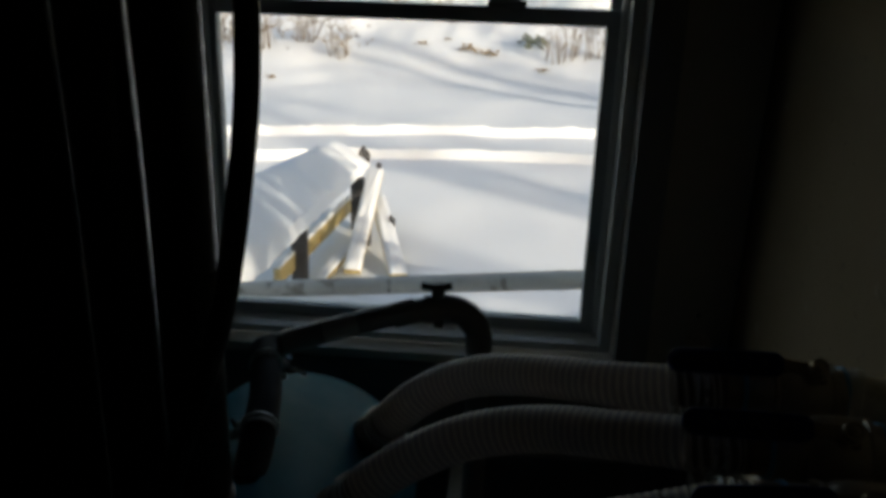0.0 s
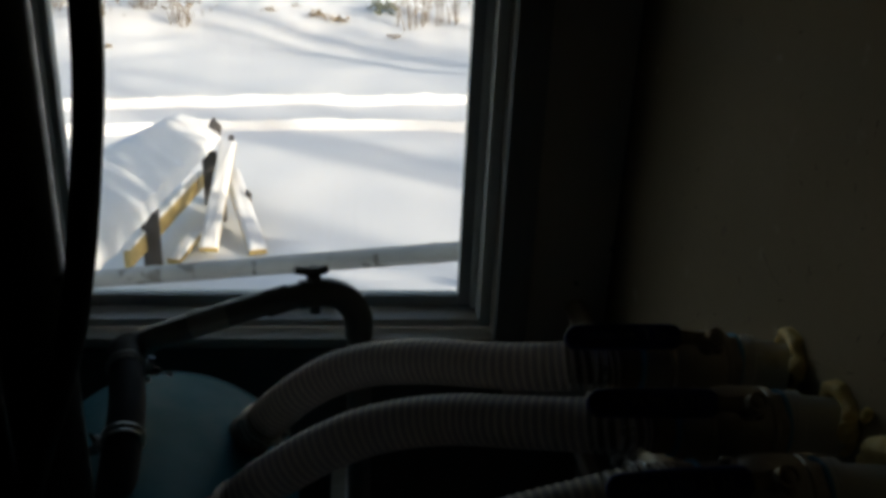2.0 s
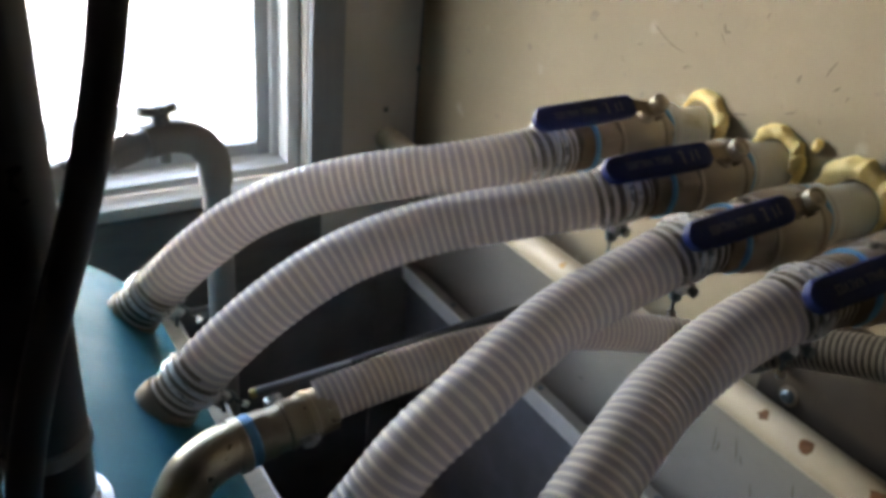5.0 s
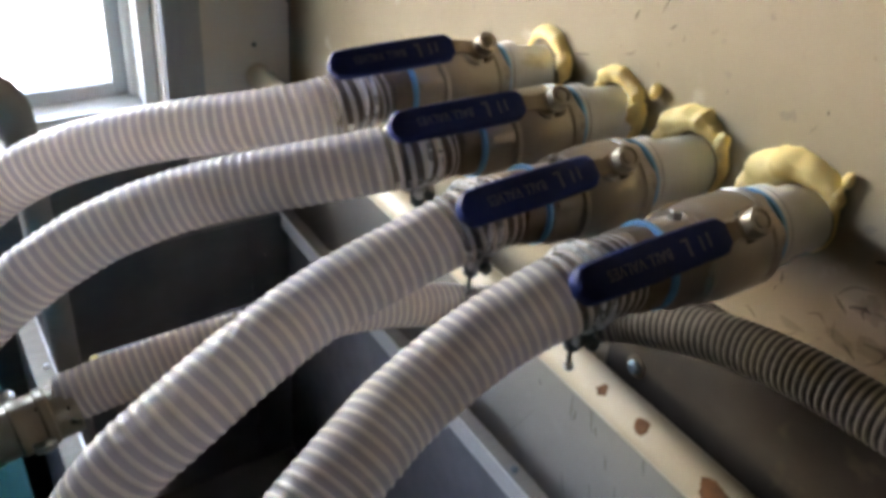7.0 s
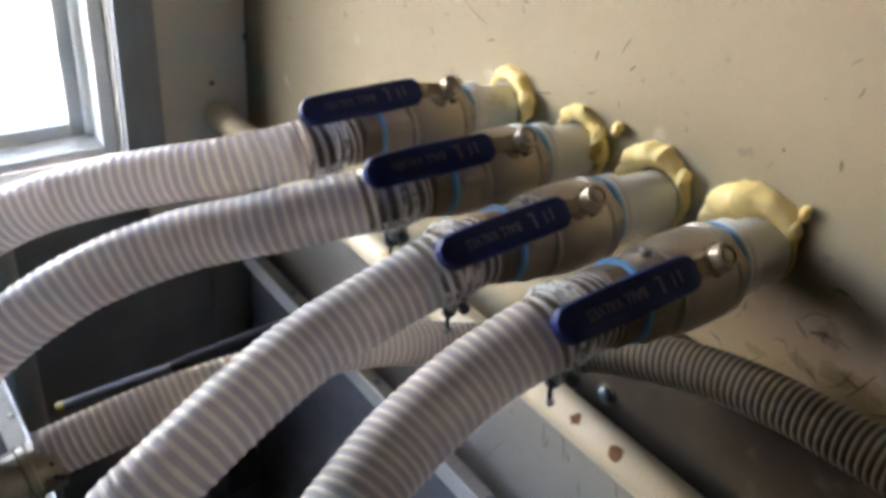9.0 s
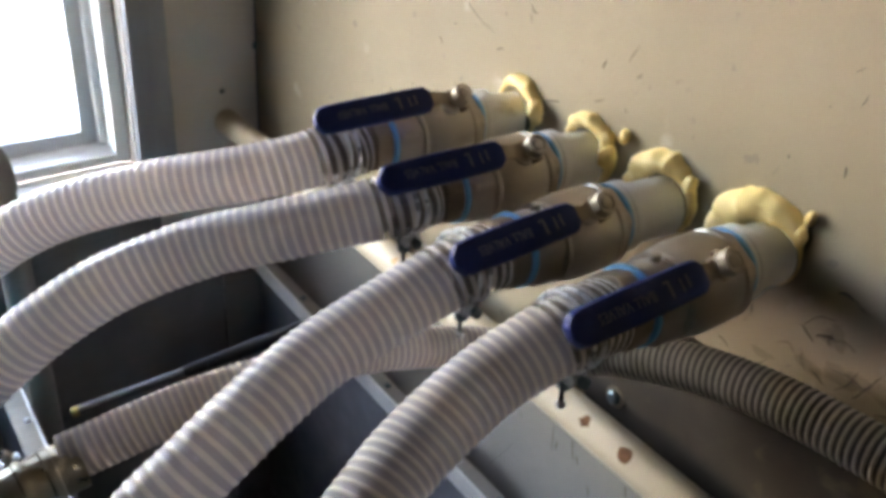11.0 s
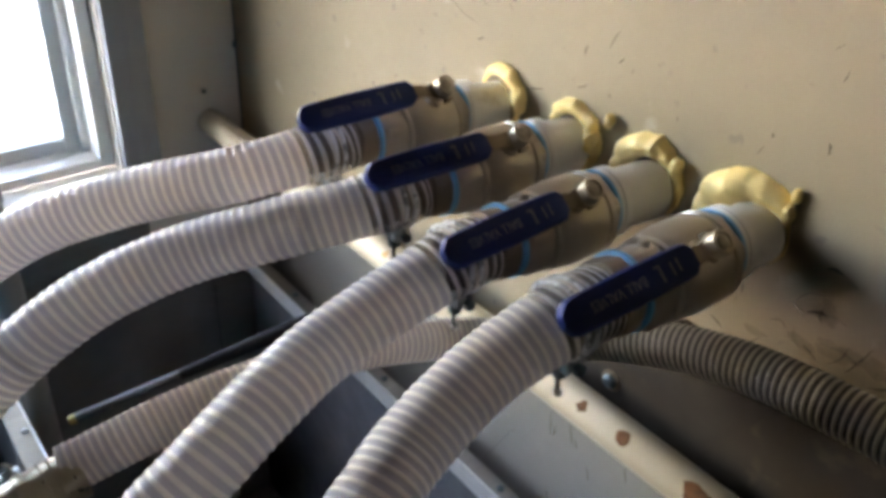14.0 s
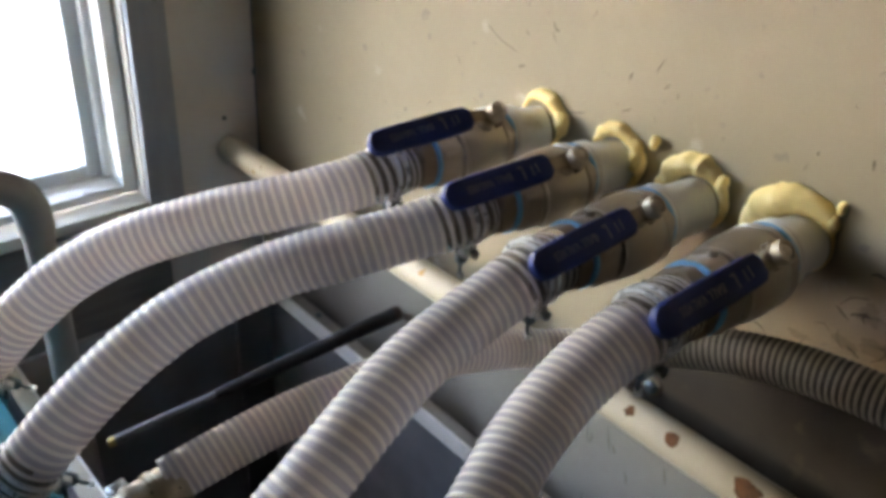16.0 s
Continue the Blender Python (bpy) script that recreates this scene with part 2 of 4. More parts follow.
def tube(bm, pts, radius, seg=16, caps=True):
    """A tube along pts; radius is a number or a function of the index."""
    fr = frames_along(pts)
    rings = []
    for i, (p, (t, u, w)) in enumerate(zip(pts, fr)):
        r = radius(i) if callable(radius) else radius
        rings.append([bm.verts.new(p + (u * math.cos(a) + w * math.sin(a)) * r)
                      for a in (2 * math.pi * k / seg for k in range(seg))])
    for a, b in zip(rings, rings[1:]):
        for k in range(seg):
            bm.faces.new((a[k], a[(k + 1) % seg], b[(k + 1) % seg], b[k]))
    if caps:
        bm.faces.new(rings[0][::-1])
        bm.faces.new(rings[-1])
    return bm


def tube_part(name, points, radius, material, parent=None, seg=16, step=0.01, label="", smooth_path=True):
    pts = spline(points) if smooth_path else [Vector(p) for p in points]
    return part(name, tube(bmesh.new(), resample(pts, step), radius, seg), material, parent, label)


def winding(bm, fine, around, first, last, band, radius, per_turn):
    """A strip wound round the line fine, from step first to last. band: (steps along the line, height above radius) across the strip."""
    n = len(fine)
    rows = []
    for i in range(first, last):
        a = 2 * math.pi * i / per_turn
        row = []
        for k, rise in band:
            q = max(0, min(n - 1, i + k))
            u, w = around[q][1], around[q][2]
            row.append(bm.verts.new(fine[q] + (u * math.cos(a) + w * math.sin(a)) * (radius(q) + rise)))
        rows.append(row)
    for a, b in zip(rows, rows[1:]):
        for k in range(len(band) - 1):
            bm.faces.new((a[k], a[k + 1], b[k + 1], b[k]))
    return bm


def lathe(bm, profile, m, seg=32, hexes=(), closed=False):
    """Turn (distance, radius) pairs about an axis, whose pose m sends +x along it. Bands whose index is in hexes get six flats."""
    rings = []
    for i, (x, r) in enumerate(profile):
        ring = []
        for k in range(seg):
            a = 2 * math.pi * k / seg
            rr = r
            if i in hexes:
                f = (a + math.pi / 6) % (math.pi / 3) - math.pi / 6
                rr = min(r, r * 0.91 / math.cos(f))
            ring.append(bm.verts.new(m @ Vector((x, rr * math.cos(a), rr * math.sin(a)))))
        rings.append(ring)
    for a, b in zip(rings, rings[1:]):
        for k in range(seg):
            bm.faces.new((a[k], a[(k + 1) % seg], b[(k + 1) % seg], b[k]))
    if closed:
        for k in range(seg):
            bm.faces.new((rings[-1][k], rings[-1][(k + 1) % seg], rings[0][(k + 1) % seg], rings[0][k]))
    else:
        bm.faces.new(rings[0][::-1])
        bm.faces.new(rings[-1])
    return bm


def lathe_part(name, profile, m, material, parent=None, seg=32, hexes=(), label="", closed=False):
    return part(name, lathe(bmesh.new(), profile, m, seg, hexes, closed), material, parent, label)


def aim(at, direction):
    """A pose at a point whose +x runs along direction."""
    return Matrix.Translation(at) @ Vector(direction).to_track_quat("X", "Z").to_matrix().to_4x4()


def blob(bm, at, size, seed, rough=0.25, sub=3):
    r = bmesh.ops.create_icosphere(bm, subdivisions=sub, radius=1.0)
    for v in r["verts"]:
        n = v.co.normalized()
        k = 1 + rough * noise.noise(n * 1.7 + Vector((seed, seed * 0.7, 0))) + 0.3 * rough * noise.noise(n * 5 + Vector((0, seed, 3)))
        v.co = Vector(at) + Vector((n.x * size[0], n.y * size[1], n.z * size[2])) * k
    return bm


def slabs(bm, lo, hi, hole, axis):
    """A wall slab lo..hi with one rectangular opening through it, as four butted blocks. hole: (a0, a1, z0, z1) along axis 0 or 1."""
    a0, a1, z0, z1 = hole

    def piece(s0, s1, w0, w1):
        l, h = list(lo), list(hi)
        l[axis], h[axis], l[2], h[2] = s0, s1, w0, w1
        box(bm, l, h)
    piece(lo[axis], a0, lo[2], hi[2])
    piece(a1, hi[axis], lo[2], hi[2])
    piece(a0, a1, lo[2], z0)
    piece(a0, a1, z1, hi[2])
    return bm


# ---- the room ----
X0, Y0, H = -2.1, -3.6, 2.4
structure = dict(kind="structure")
east_wall = part("wall_east", box(bmesh.new(), (0, Y0 - 0.14, -0.1), (0.14, 0.14, H)), M_wall, smooth=False)
tagged(east_wall,
       "scuffed cream painted wall with dark scratches", "wall", **structure)
tagged(part("wall_north", slabs(bmesh.new(), (X0, 0, -0.1), (0, 0.14, H), (-1.172, -0.245, 0.832, 1.85), 0), M_wall_n, smooth=False),
       "greyish painted wall round the window", "wall", **structure)
tagged(part("wall_west", box(bmesh.new(), (X0 - 0.14, Y0, -0.1), (X0, 0.14, H)), M_plain, smooth=False),
       "plain boarded wall across the room", "wall", **structure)
tagged(part("wall_south", box(bmesh.new(), (X0 - 0.14, Y0 - 0.14, -0.1), (0, Y0, H)), M_plain, smooth=False),
       "plain boarded wall behind the walkway", "wall", **structure)
tagged(part("floor", box(bmesh.new(), (X0, Y0, -0.1), (0, 0, 0)), M_floor, smooth=False),
       "dull grey concrete floor", "floor", **structure)
tagged(part("ceiling", box(bmesh.new(), (X0 - 0.14, Y0 - 0.14, H), (0.14, 0.14, H + 0.1)), M_plain, smooth=False),
       "plain boarded ceiling", "ceiling", **structure)

# paler panel on the pipe wall behind the tank
tagged(box_part("lower_wall_panel", (-0.004, -2.6, 0.0), (-0.0003, -0.001, 0.884), M_panel, bevel=0.001),
       "pale grey painted panel low on the pipe wall", "panelling", **structure)

# dark boarding below the sill
tagged(box_part("wainscot", (-1.9, -0.012, 0.0), (-0.215, -0.001, 0.822), M_dark_board, bevel=0.002),
       "dark boarding on the wall below the sill", "panelling", **structure)


tagged(box_part("corner_seam", (-0.0035, -0.0035, 0.0), (-0.0002, -0.0002, 2.399), M_dark_board, bevel=0.0), "dark open seam in the wall corner", "seam", **structure)
tag = thing("corner_tack", (-0.006, -0.004, 1.055), "small dark tack in the wall corner", "tack")
part("tack_head", blob(bmesh.new(), (-0.006, -0.006, 1.057), (0.005, 0.005, 0.008), 2, 0.3, 2), M_bolt, tag)
nail = thing("nail", (-0.075, 0, 0.977), "dark nail head in the wall by the window", "nail")
lathe_part("nail_head", [(0.0, 0.0022), (0.004, 0.0022), (0.0042, 0.0048), (0.0062, 0.0044)], aim((-0.075, -0.0005, 0.977), (0, -1, 0)), M_bolt, nail, 14)


def window():
    w = thing("window_1", (-0.71, 0.06, 0.855), "grey sliding sash window looking onto snow", "window", kind="structure")
    # outer frame
    for lo, hi in (((-1.17, 0.03, 0.856), (-1.145, 0.141, 1.848)), ((-0.272, 0.03, 0.856), (-0.247, 0.141, 1.848)),
                   ((-1.145, 0.03, 1.82), (-0.272, 0.141, 1.848)), ((-1.145, 0.03, 0.856), (-0.272, 0.141, 0.874))):
        box_part("window_frame", lo, hi, M_vinyl, w, 0.003)
    # lower sash
    for lo, hi in (((-1.145, 0.094, 0.874), (-1.120, 0.128, 1.586)), ((-0.312, 0.094, 0.874), (-0.272, 0.128, 1.586)),
                   ((-1.120, 0.094, 0.874), (-0.312, 0.128, 0.900)), ((-1.120, 0.094, 1.552), (-0.312, 0.128, 1.586))):
        box_part("sash_rail", lo, hi, M_sash, w, 0.004)
    # a thin stop bead round the lower sash
    for lo, hi in (((-0.286, 0.077, 0.876), (-0.273, 0.093, 1.82)), ((-1.144, 0.077, 0.876), (-1.134, 0.093, 1.82))):
        box_part("stop_bead", lo, hi, M_vinyl, w, 0.002)
    # upper sash
    for lo, hi in (((-1.144, 0.129, 1.56), (-1.115, 0.139, 1.819)), ((-0.305, 0.129, 1.56), (-0.273, 0.139, 1.819)),
                   ((-1.115, 0.129, 1.56), (-0.305, 0.139, 1.584)), ((-1.115, 0.129, 1.79), (-0.305, 0.139, 1.819))):
        box_part("upper_sash_rail", lo, hi, M_sash, w, 0.003)
    for lo, hi in (((-1.120, 0.110, 0.900), (-0.312, 0.113, 1.552)), ((-1.115, 0.133, 1.584), (-0.305, 0.136, 1.79))):
        pane = box_part("pane", lo, hi, M_glass, w, 0.0)
        pane.visible_shadow = False
    lock = box_part("sash_lock", (-0.555, 0.096, 1.586), (-0.475, 0.126, 1.600), M_sash, w, 0.004, "small grey sash lock")
    tube_part("lock_lever", [(-0.545, 0.106, 1.603), (-0.515, 0.101, 1.606), (-0.49, 0.098, 1.604)], 0.006, M_sash, lock, 10)
    # sill board and casing
    box_part("window_sill", (-1.22, -0.022, 0.833), (-0.246, 0.029, 0.855), M_sill, w, 0.004, "pale worn sill board")
    box_part("casing", (-0.243, -0.018, 0.80), (-0.175, -0.001, 1.93), M_casing, w, 0.003, "grey-blue casing board")
    box_part("casing", (-1.24, -0.018, 0.858), (-1.174, -0.001, 1.93), M_casing, w, 0.003, "grey-blue casing board")
    box_part("casing", (-1.174, -0.018, 1.852), (-0.243, -0.001, 1.93), M_casing, w, 0.003, "grey-blue casing board")


window()

# ---- along the pipe wall ----
# scratches and knocks in the paint
def scratch(pts, width, label="dark scratch in the paint"):
    """A thin ragged mark on the pipe wall, from (y, z) points."""
    path = resample(spline([(-0.004 if q[1] < 0.884 else 0, *q) for q in pts], 6), 0.003)
    bm = bmesh.new()
    rows = []
    for k, q in enumerate(path):
        u = k / max(1, len(path) - 1)
        d = (path[min(k + 1, len(path) - 1)] - path[max(k - 1, 0)]).normalized()
        side = Vector((0, -d.z, d.y))
        w = width * (0.25 + 0.75 * math.sin(math.pi * (0.08 + 0.84 * u))) * (1 + 0.6 * noise.noise(Vector((q.y * 260, q.z * 260, 1))))
        o = side * 0.0012 * noise.noise(Vector((q.y * 180, q.z * 180, 7)))
        rows.append([bm.verts.new(q + o + side * w + Vector((-0.0002, 0, 0))), bm.verts.new(q + o + Vector((-0.0007, 0, 0))), bm.verts.new(q + o - side * w + Vector((-0.0002, 0, 0)))])
    for r0, r1 in zip(rows, rows[1:]):
        for k in range(2):
            bm.faces.new((r0[k], r1[k], r1[k + 1], r0[k + 1]))
    part("scratch", bm, M_scuff, east_wall, label)


for pts, w in (([(-1.178, 1.191), (-1.184, 1.194), (-1.192, 1.192)], 0.0022), ([(-1.192, 1.192), (-1.198, 1.190), (-1.208, 1.186)], 0.0007),
               ([(-1.156, 1.144), (-1.163, 1.139), (-1.172, 1.133)], 0.0013), ([(-1.159, 1.146), (-1.169, 1.160), (-1.186, 1.166)], 0.0008),
               ([(-1.172, 1.141), (-1.182, 1.146), (-1.192, 1.147)], 0.0024), ([(-1.186, 1.152), (-1.184, 1.144), (-1.188, 1.138)], 0.0013),
               ([(-1.078, 1.080), (-1.086, 1.078), (-1.093, 1.073)], 0.0012), ([(-1.122, 1.072), (-1.128, 1.078), (-1.136, 1.088)], 0.0007),
               ([(-1.192, 1.148), (-1.200, 1.150), (-1.210, 1.147)], 0.0008), ([(-1.178, 1.106), (-1.186, 1.103), (-1.194, 1.098)], 0.0016),
               ([(-1.222, 1.102), (-1.230, 1.118), (-1.238, 1.138)], 0.0012), ([(-1.205, 1.100), (-1.214, 1.112), (-1.219, 1.130)], 0.0009),
               ([(-1.245, 1.100), (-1.262, 1.110), (-1.275, 1.128)], 0.0016), ([(-1.195, 1.118), (-1.212, 1.120), (-1.232, 1.116)], 0.0007),
               ([(-1.140, 1.112), (-1.150, 1.118), (-1.158, 1.112)], 0.0006), ([(-1.165, 1.120), (-1.168, 1.108), (-1.176, 1.100)], 0.0006),
               ([(-0.778, 1.227), (-0.790, 1.231), (-0.804, 1.235)], 0.0011), ([(-0.855, 1.254), (-0.862, 1.257), (-0.870, 1.263)], 0.0008),
               ([(-0.893, 1.310), (-0.897, 1.320), (-0.903, 1.330)], 0.0010), ([(-0.684, 1.259), (-0.690, 1.262), (-0.697, 1.264)], 0.0014),
               ([(-0.620, 1.300), (-0.650, 1.285), (-0.680, 1.278)], 0.0006), ([(-0.735, 1.330), (-0.741, 1.322), (-0.748, 1.322)], 0.0012),
               ([(-0.889, 0.806), (-0.891, 0.788), (-0.894, 0.768)], 0.0013), ([(-0.899, 0.790), (-0.900, 0.780), (-0.898, 0.770)], 0.0016),
               ([(-0.923, 0.816), (-0.928, 0.798), (-0.933, 0.778)], 0.0014), ([(-0.936, 0.793), (-0.939, 0.787), (-0.941, 0.780)], 0.0018),
               ([(-0.961, 0.764), (-0.966, 0.757), (-0.968, 0.744)], 0.0014), ([(-1.019, 0.812), (-1.022, 0.800), (-1.026, 0.788)], 0.0015),
               ([(-0.899, 0.674), (-0.903, 0.658), (-0.910, 0.640)], 0.0012), ([(-0.824, 0.782), (-0.825, 0.779), (-0.828, 0.775)], 0.0020),
               ([(-0.618, 0.704), (-0.614, 0.702), (-0.608, 0.700)], 0.0022), ([(-0.826, 0.729), (-0.800, 0.680), (-0.773, 0.630)], 0.0005),
               ([(-0.990, 0.735), (-0.993, 0.722), (-0.992, 0.705)], 0.0010), ([(-0.950, 0.700), (-0.953, 0.688), (-0.957, 0.672)], 0.0009)):
    scratch(pts, w * 0.75)
rnd = random.Random(5)
for _ in range(110):
    y, z = rnd.uniform(-1.45, -0.35), rnd.uniform(1.0, 1.62)
    a, L = rnd.choice((1.5, 1.7, 0.5, 2.4)) + rnd.uniform(-0.5, 0.5), rnd.uniform(0.003, 0.012)
    mid = (y + 0.5 * L * math.cos(a) + rnd.uniform(-0.001, 0.001), z + 0.5 * L * math.sin(a) + rnd.uniform(-0.001, 0.001))
    scratch([(y, z), mid, (y + L * math.cos(a), z + L * math.sin(a))], rnd.choice((0.0004, 0.0005, 0.0007, 0.0011)))



def stain(y, z, wide, tall, seed):
    """A ragged brown stain on the pipe wall."""
    bm = bmesh.new()
    ring = []
    for a in range(36):
        th = 2 * math.pi * a / 36
        k = 1 + 0.6 * noise.noise(Vector((math.cos(th) * 1.3, math.sin(th) * 1.3, seed))) + 0.5 * noise.noise(Vector((math.cos(th) * 5, math.sin(th) * 5, seed)))
        ring.append(bm.verts.new((-0.0011, y + wide * k * math.cos(th), z + tall * k * math.sin(th))))
    mid = bm.verts.new((-0.0011, y, z))
    for a in range(36):
        bm.faces.new((mid, ring[a], ring[(a + 1) % 36]))
    part("stain", bm, M_stain, east_wall, "faint brown stain")


for k, q in enumerate(((-1.205, 1.116, 0.020, 0.008), (-1.176, 1.108, 0.016, 0.006), (-1.238, 1.124, 0.026, 0.010), (-1.13, 1.092, 0.012, 0.005), (-1.27, 1.15, 0.02, 0.012), (-1.19, 1.15, 0.012, 0.01))):
    stain(*q, k * 3.7)

# steel band below the valves
band = thing("steel_band", (0, -1.2, 0.9), "brown stained steel band bolted to the wall", "metal plate")
box_part("band", (-0.007, -2.6, 0.885), (-0.0005, -0.93, 1.06), M_plate, band, 0.0015)
for y in (-0.977, -1.9):
    b = lathe_part("bolt", [(0, 0.0095), (0.006, 0.0095), (0.009, 0.006)], aim((-0.007, y, 0.925), (-1, 0, 0)), M_bolt, band, 12, (0, 1))
    lathe_part("washer", [(0, 0.014), (0.0018, 0.014)], aim((-0.0068, y, 0.925), (-1, 0, 0)), M_steel_rough, b, 20)

drain = thing("drain_pipe", (-0.07, 0, 0.9), "cream painted pipe with rust spots along the wall", "pipe")
A, B = Vector((-0.068, 0.0, 0.914)), Vector((-0.046, -2.6, 0.914))
part("pipe", tube(bmesh.new(), resample([A, B], 0.02), 0.0235, 28), M_oldpipe, drain)
for y, s, up in ((-1.056, 0.010, 0.75), (-1.155, 0.017, 0.7), (-0.994, 0.007, 0.85), (-1.27, 0.008, 0.2)):
    c = A.lerp(B, -y / 2.6)
    bm = bmesh.new()
    n = Vector((-math.cos(up), 0, math.sin(up)))
    rot = n.to_track_quat("Z", "Y").to_matrix().to_4x4()
    rings = []
    for k in range(5):
        ring = []
        for a in range(20):
            th = 2 * math.pi * a / 20
            rad = s * k / 4 * (1 + 0.5 * noise.noise(Vector((math.cos(th) * 1.5 + y * 30, math.sin(th) * 1.5, 0))) + 0.12 * noise.noise(Vector((math.cos(th) * 4, math.sin(th) * 4, y * 50))))
            q = rot @ Vector((rad * math.cos(th), rad * math.sin(th), 0))
            ring.append(bm.verts.new(c + Vector((0, q.y, 0)) + (Vector((q.x, 0, q.z)) + n * 0.0235).normalized() * (0.0243 if k < 4 else 0.0234)))
        rings.append(ring)
    for r0, r1 in zip(rings, rings[1:]):
        for a in range(20):
            bm.faces.new((r0[a], r0[(a + 1) % 20], r1[(a + 1) % 20], r1[a]))
    bmesh.ops.remove_doubles(bm, verts=bm.verts, dist=1e-5)
    part("rust_patch", bm, M_rust, drain, "flaking rust patch")

AX_Z = 1.190
S = Vector((0, -0.67, 0.742))
VALVES = [(-0.716, 0.005, 0.008), (-0.849, 0.002, 0.002), (-0.968, -0.012, -0.002), (-1.098, 0.003, 0.004)]
SWING = [0.03, 0.04, -0.04, -0.02]
DIP = [-0.105, -0.11, -0.055, -0.13]
LIFT = [0.006, 0.0, 0.0, 0.0]
# how far each pipe hangs below the middle of its foam ring
DROP = [0.010, 0.004, 0.005, 0.0]


WALL_Y = [-0.733, -0.859, -0.976, -1.104]
# foam round each pipe: (angle, thickness), from the side away from the walkway over the top
FOAM = [
    [(0.0, 0.003), (0.7, 0.006), (1.2, 0.013), (1.7, 0.018), (2.1, 0.019), (2.45, 0.018), (2.75, 0.019), (3.05, 0.016), (3.4, 0.007), (4.2, 0.003), (6.283, 0.003)],
    [(0.0, 0.003), (0.6, 0.010), (1.05, 0.018), (1.5, 0.019), (2.05, 0.016), (2.4, 0.014), (2.7, 0.015), (3.0, 0.014), (3.4, 0.010), (4.2, 0.004), (6.283, 0.003)],
    [(0.0, 0.019), (0.35, 0.023), (0.65, 0.025), (1.15, 0.026), (1.6, 0.025), (1.9, 0.020), (2.35, 0.014), (2.75, 0.011), (3.3, 0.008), (4.2, 0.004), (5.5, 0.008), (6.283, 0.019)],
    [(0.0, 0.036), (0.45, 0.038), (0.9, 0.034), (1.3, 0.028), (1.7, 0.023), (2.05, 0.021), (2.3, 0.015), (2.55, 0.005), (2.9, 0.002), (4.2, 0.002), (5.5, 0.014), (6.283, 0.036)],
]
LUMPS = [[(-0.775, 1.216, 0.011)],
         [(-0.890, 1.222, 0.0095), (-0.896, 1.207, 0.0115), (-0.912, 1.236, 0.0068)],
         [(-1.006, 1.222, 0.008)],
         [(-1.130, 1.229, 0.007), (-1.134, 1.246, 0.0058)]]


def inlet(i, y, dx, dz):
    """A plastic pipe stub through the wall with its ring of foam."""
    z, yw = AX_Z + dz, WALL_Y[i]
    p = thing("wall_pipe", (0, y, z), "white plastic pipe stub coming through the wall", "pipe", "pipe stubs in the wall")
    ax = aim((0, yw, z - DROP[i]), (dx - 0.066, y - yw, 0))
    lathe_part("pipe", [(0.0012, 0.0312), (0.070 - dx, 0.0312)], ax, M_pvc, p, 40)
    lathe_part("adapter", [(0.045 - dx, 0.0320), (0.047 - dx, 0.0364), (0.056 - dx, 0.0368), (0.057 - dx, 0.0358), (0.062 - dx, 0.0358), (0.0635 - dx, 0.0340)], ax, M_pvc, p, 40)
    f = thing("foam_collar", (0, yw, z), "lumpy yellow expanding foam sealing a pipe to the wall", "foam", "foam collars")
    bm = bmesh.new()
    nu, nv = 96, 12
    grid = []
    for a in range(nu):
        th = 2 * math.pi * a / nu
        for (a0, t0), (a1, t1) in zip(FOAM[i], FOAM[i][1:]):
            if a0 <= th <= a1:
                u = (th - a0) / (a1 - a0)
                thick = t0 + (t1 - t0) * u * u * (3 - 2 * u)
                break
        thick *= 1 + 0.16 * noise.noise(Vector((math.cos(th) * 3.2 + i * 5, math.sin(th) * 3.2, 0))) + 0.05 * noise.noise(Vector((math.cos(th) * 9, math.sin(th) * 9, i)))
        ring = []
        for b in range(nv):
            ph = math.pi * b / (nv - 1)
            k = 1 + 0.16 * noise.noise(Vector((math.cos(th) * 4.5, math.sin(th) * 4.5 + i * 9, ph * 1.4))) + 0.06 * noise.noise(Vector((math.cos(th) * 11, math.sin(th) * 11 + i * 4, ph * 2.6)))
            rr = 0.0306 + thick * (0.5 + 0.5 * math.cos(ph) * k)
            hh = 0.0002 + (0.78 - 0.16 * max(0.0, math.sin(th - 1.2))) * thick * k * math.sin(ph) ** 0.8
            ring.append(bm.verts.new((-hh, yw + rr * math.cos(th), z + rr * math.sin(th))))
        grid.append(ring)
    for a in range(nu):
        for b in range(nv - 1):
            bm.faces.new((grid[a][b], grid[(a + 1) % nu][b], grid[(a + 1) % nu][b + 1], grid[a][b + 1]))
        bm.faces.new((grid[a][nv - 1], grid[(a + 1) % nu][nv - 1], grid[(a + 1) % nu][0], grid[a][0]))
    bmesh.ops.recalc_face_normals(bm, faces=bm.faces)
    part("foam_ring", bm, M_foam, f)
    for ly, lz, s in LUMPS[i]:
        part("foam_lump", blob(bmesh.new(), (-s * 0.85, ly, lz), (s * 0.95, s * 0.85, s * 1.2), ly * 90, 0.3), M_foam, f)


def words(text, size):
    """Flat raised lettering as a bmesh, its first letter starting at the origin."""
    c = bpy.data.curves.new("lettering", "FONT")
    c.body, c.size, c.extrude, c.resolution_u = text, size, 0.0003, 2
    ob = bpy.data.objects.new("lettering", c)
    me = ob.to_mesh()
    bm = bmesh.new()
    bm.from_mesh(me)
    ob.to_mesh_clear()
    bpy.data.objects.remove(ob)
    bpy.data.curves.remove(c)
    return bm


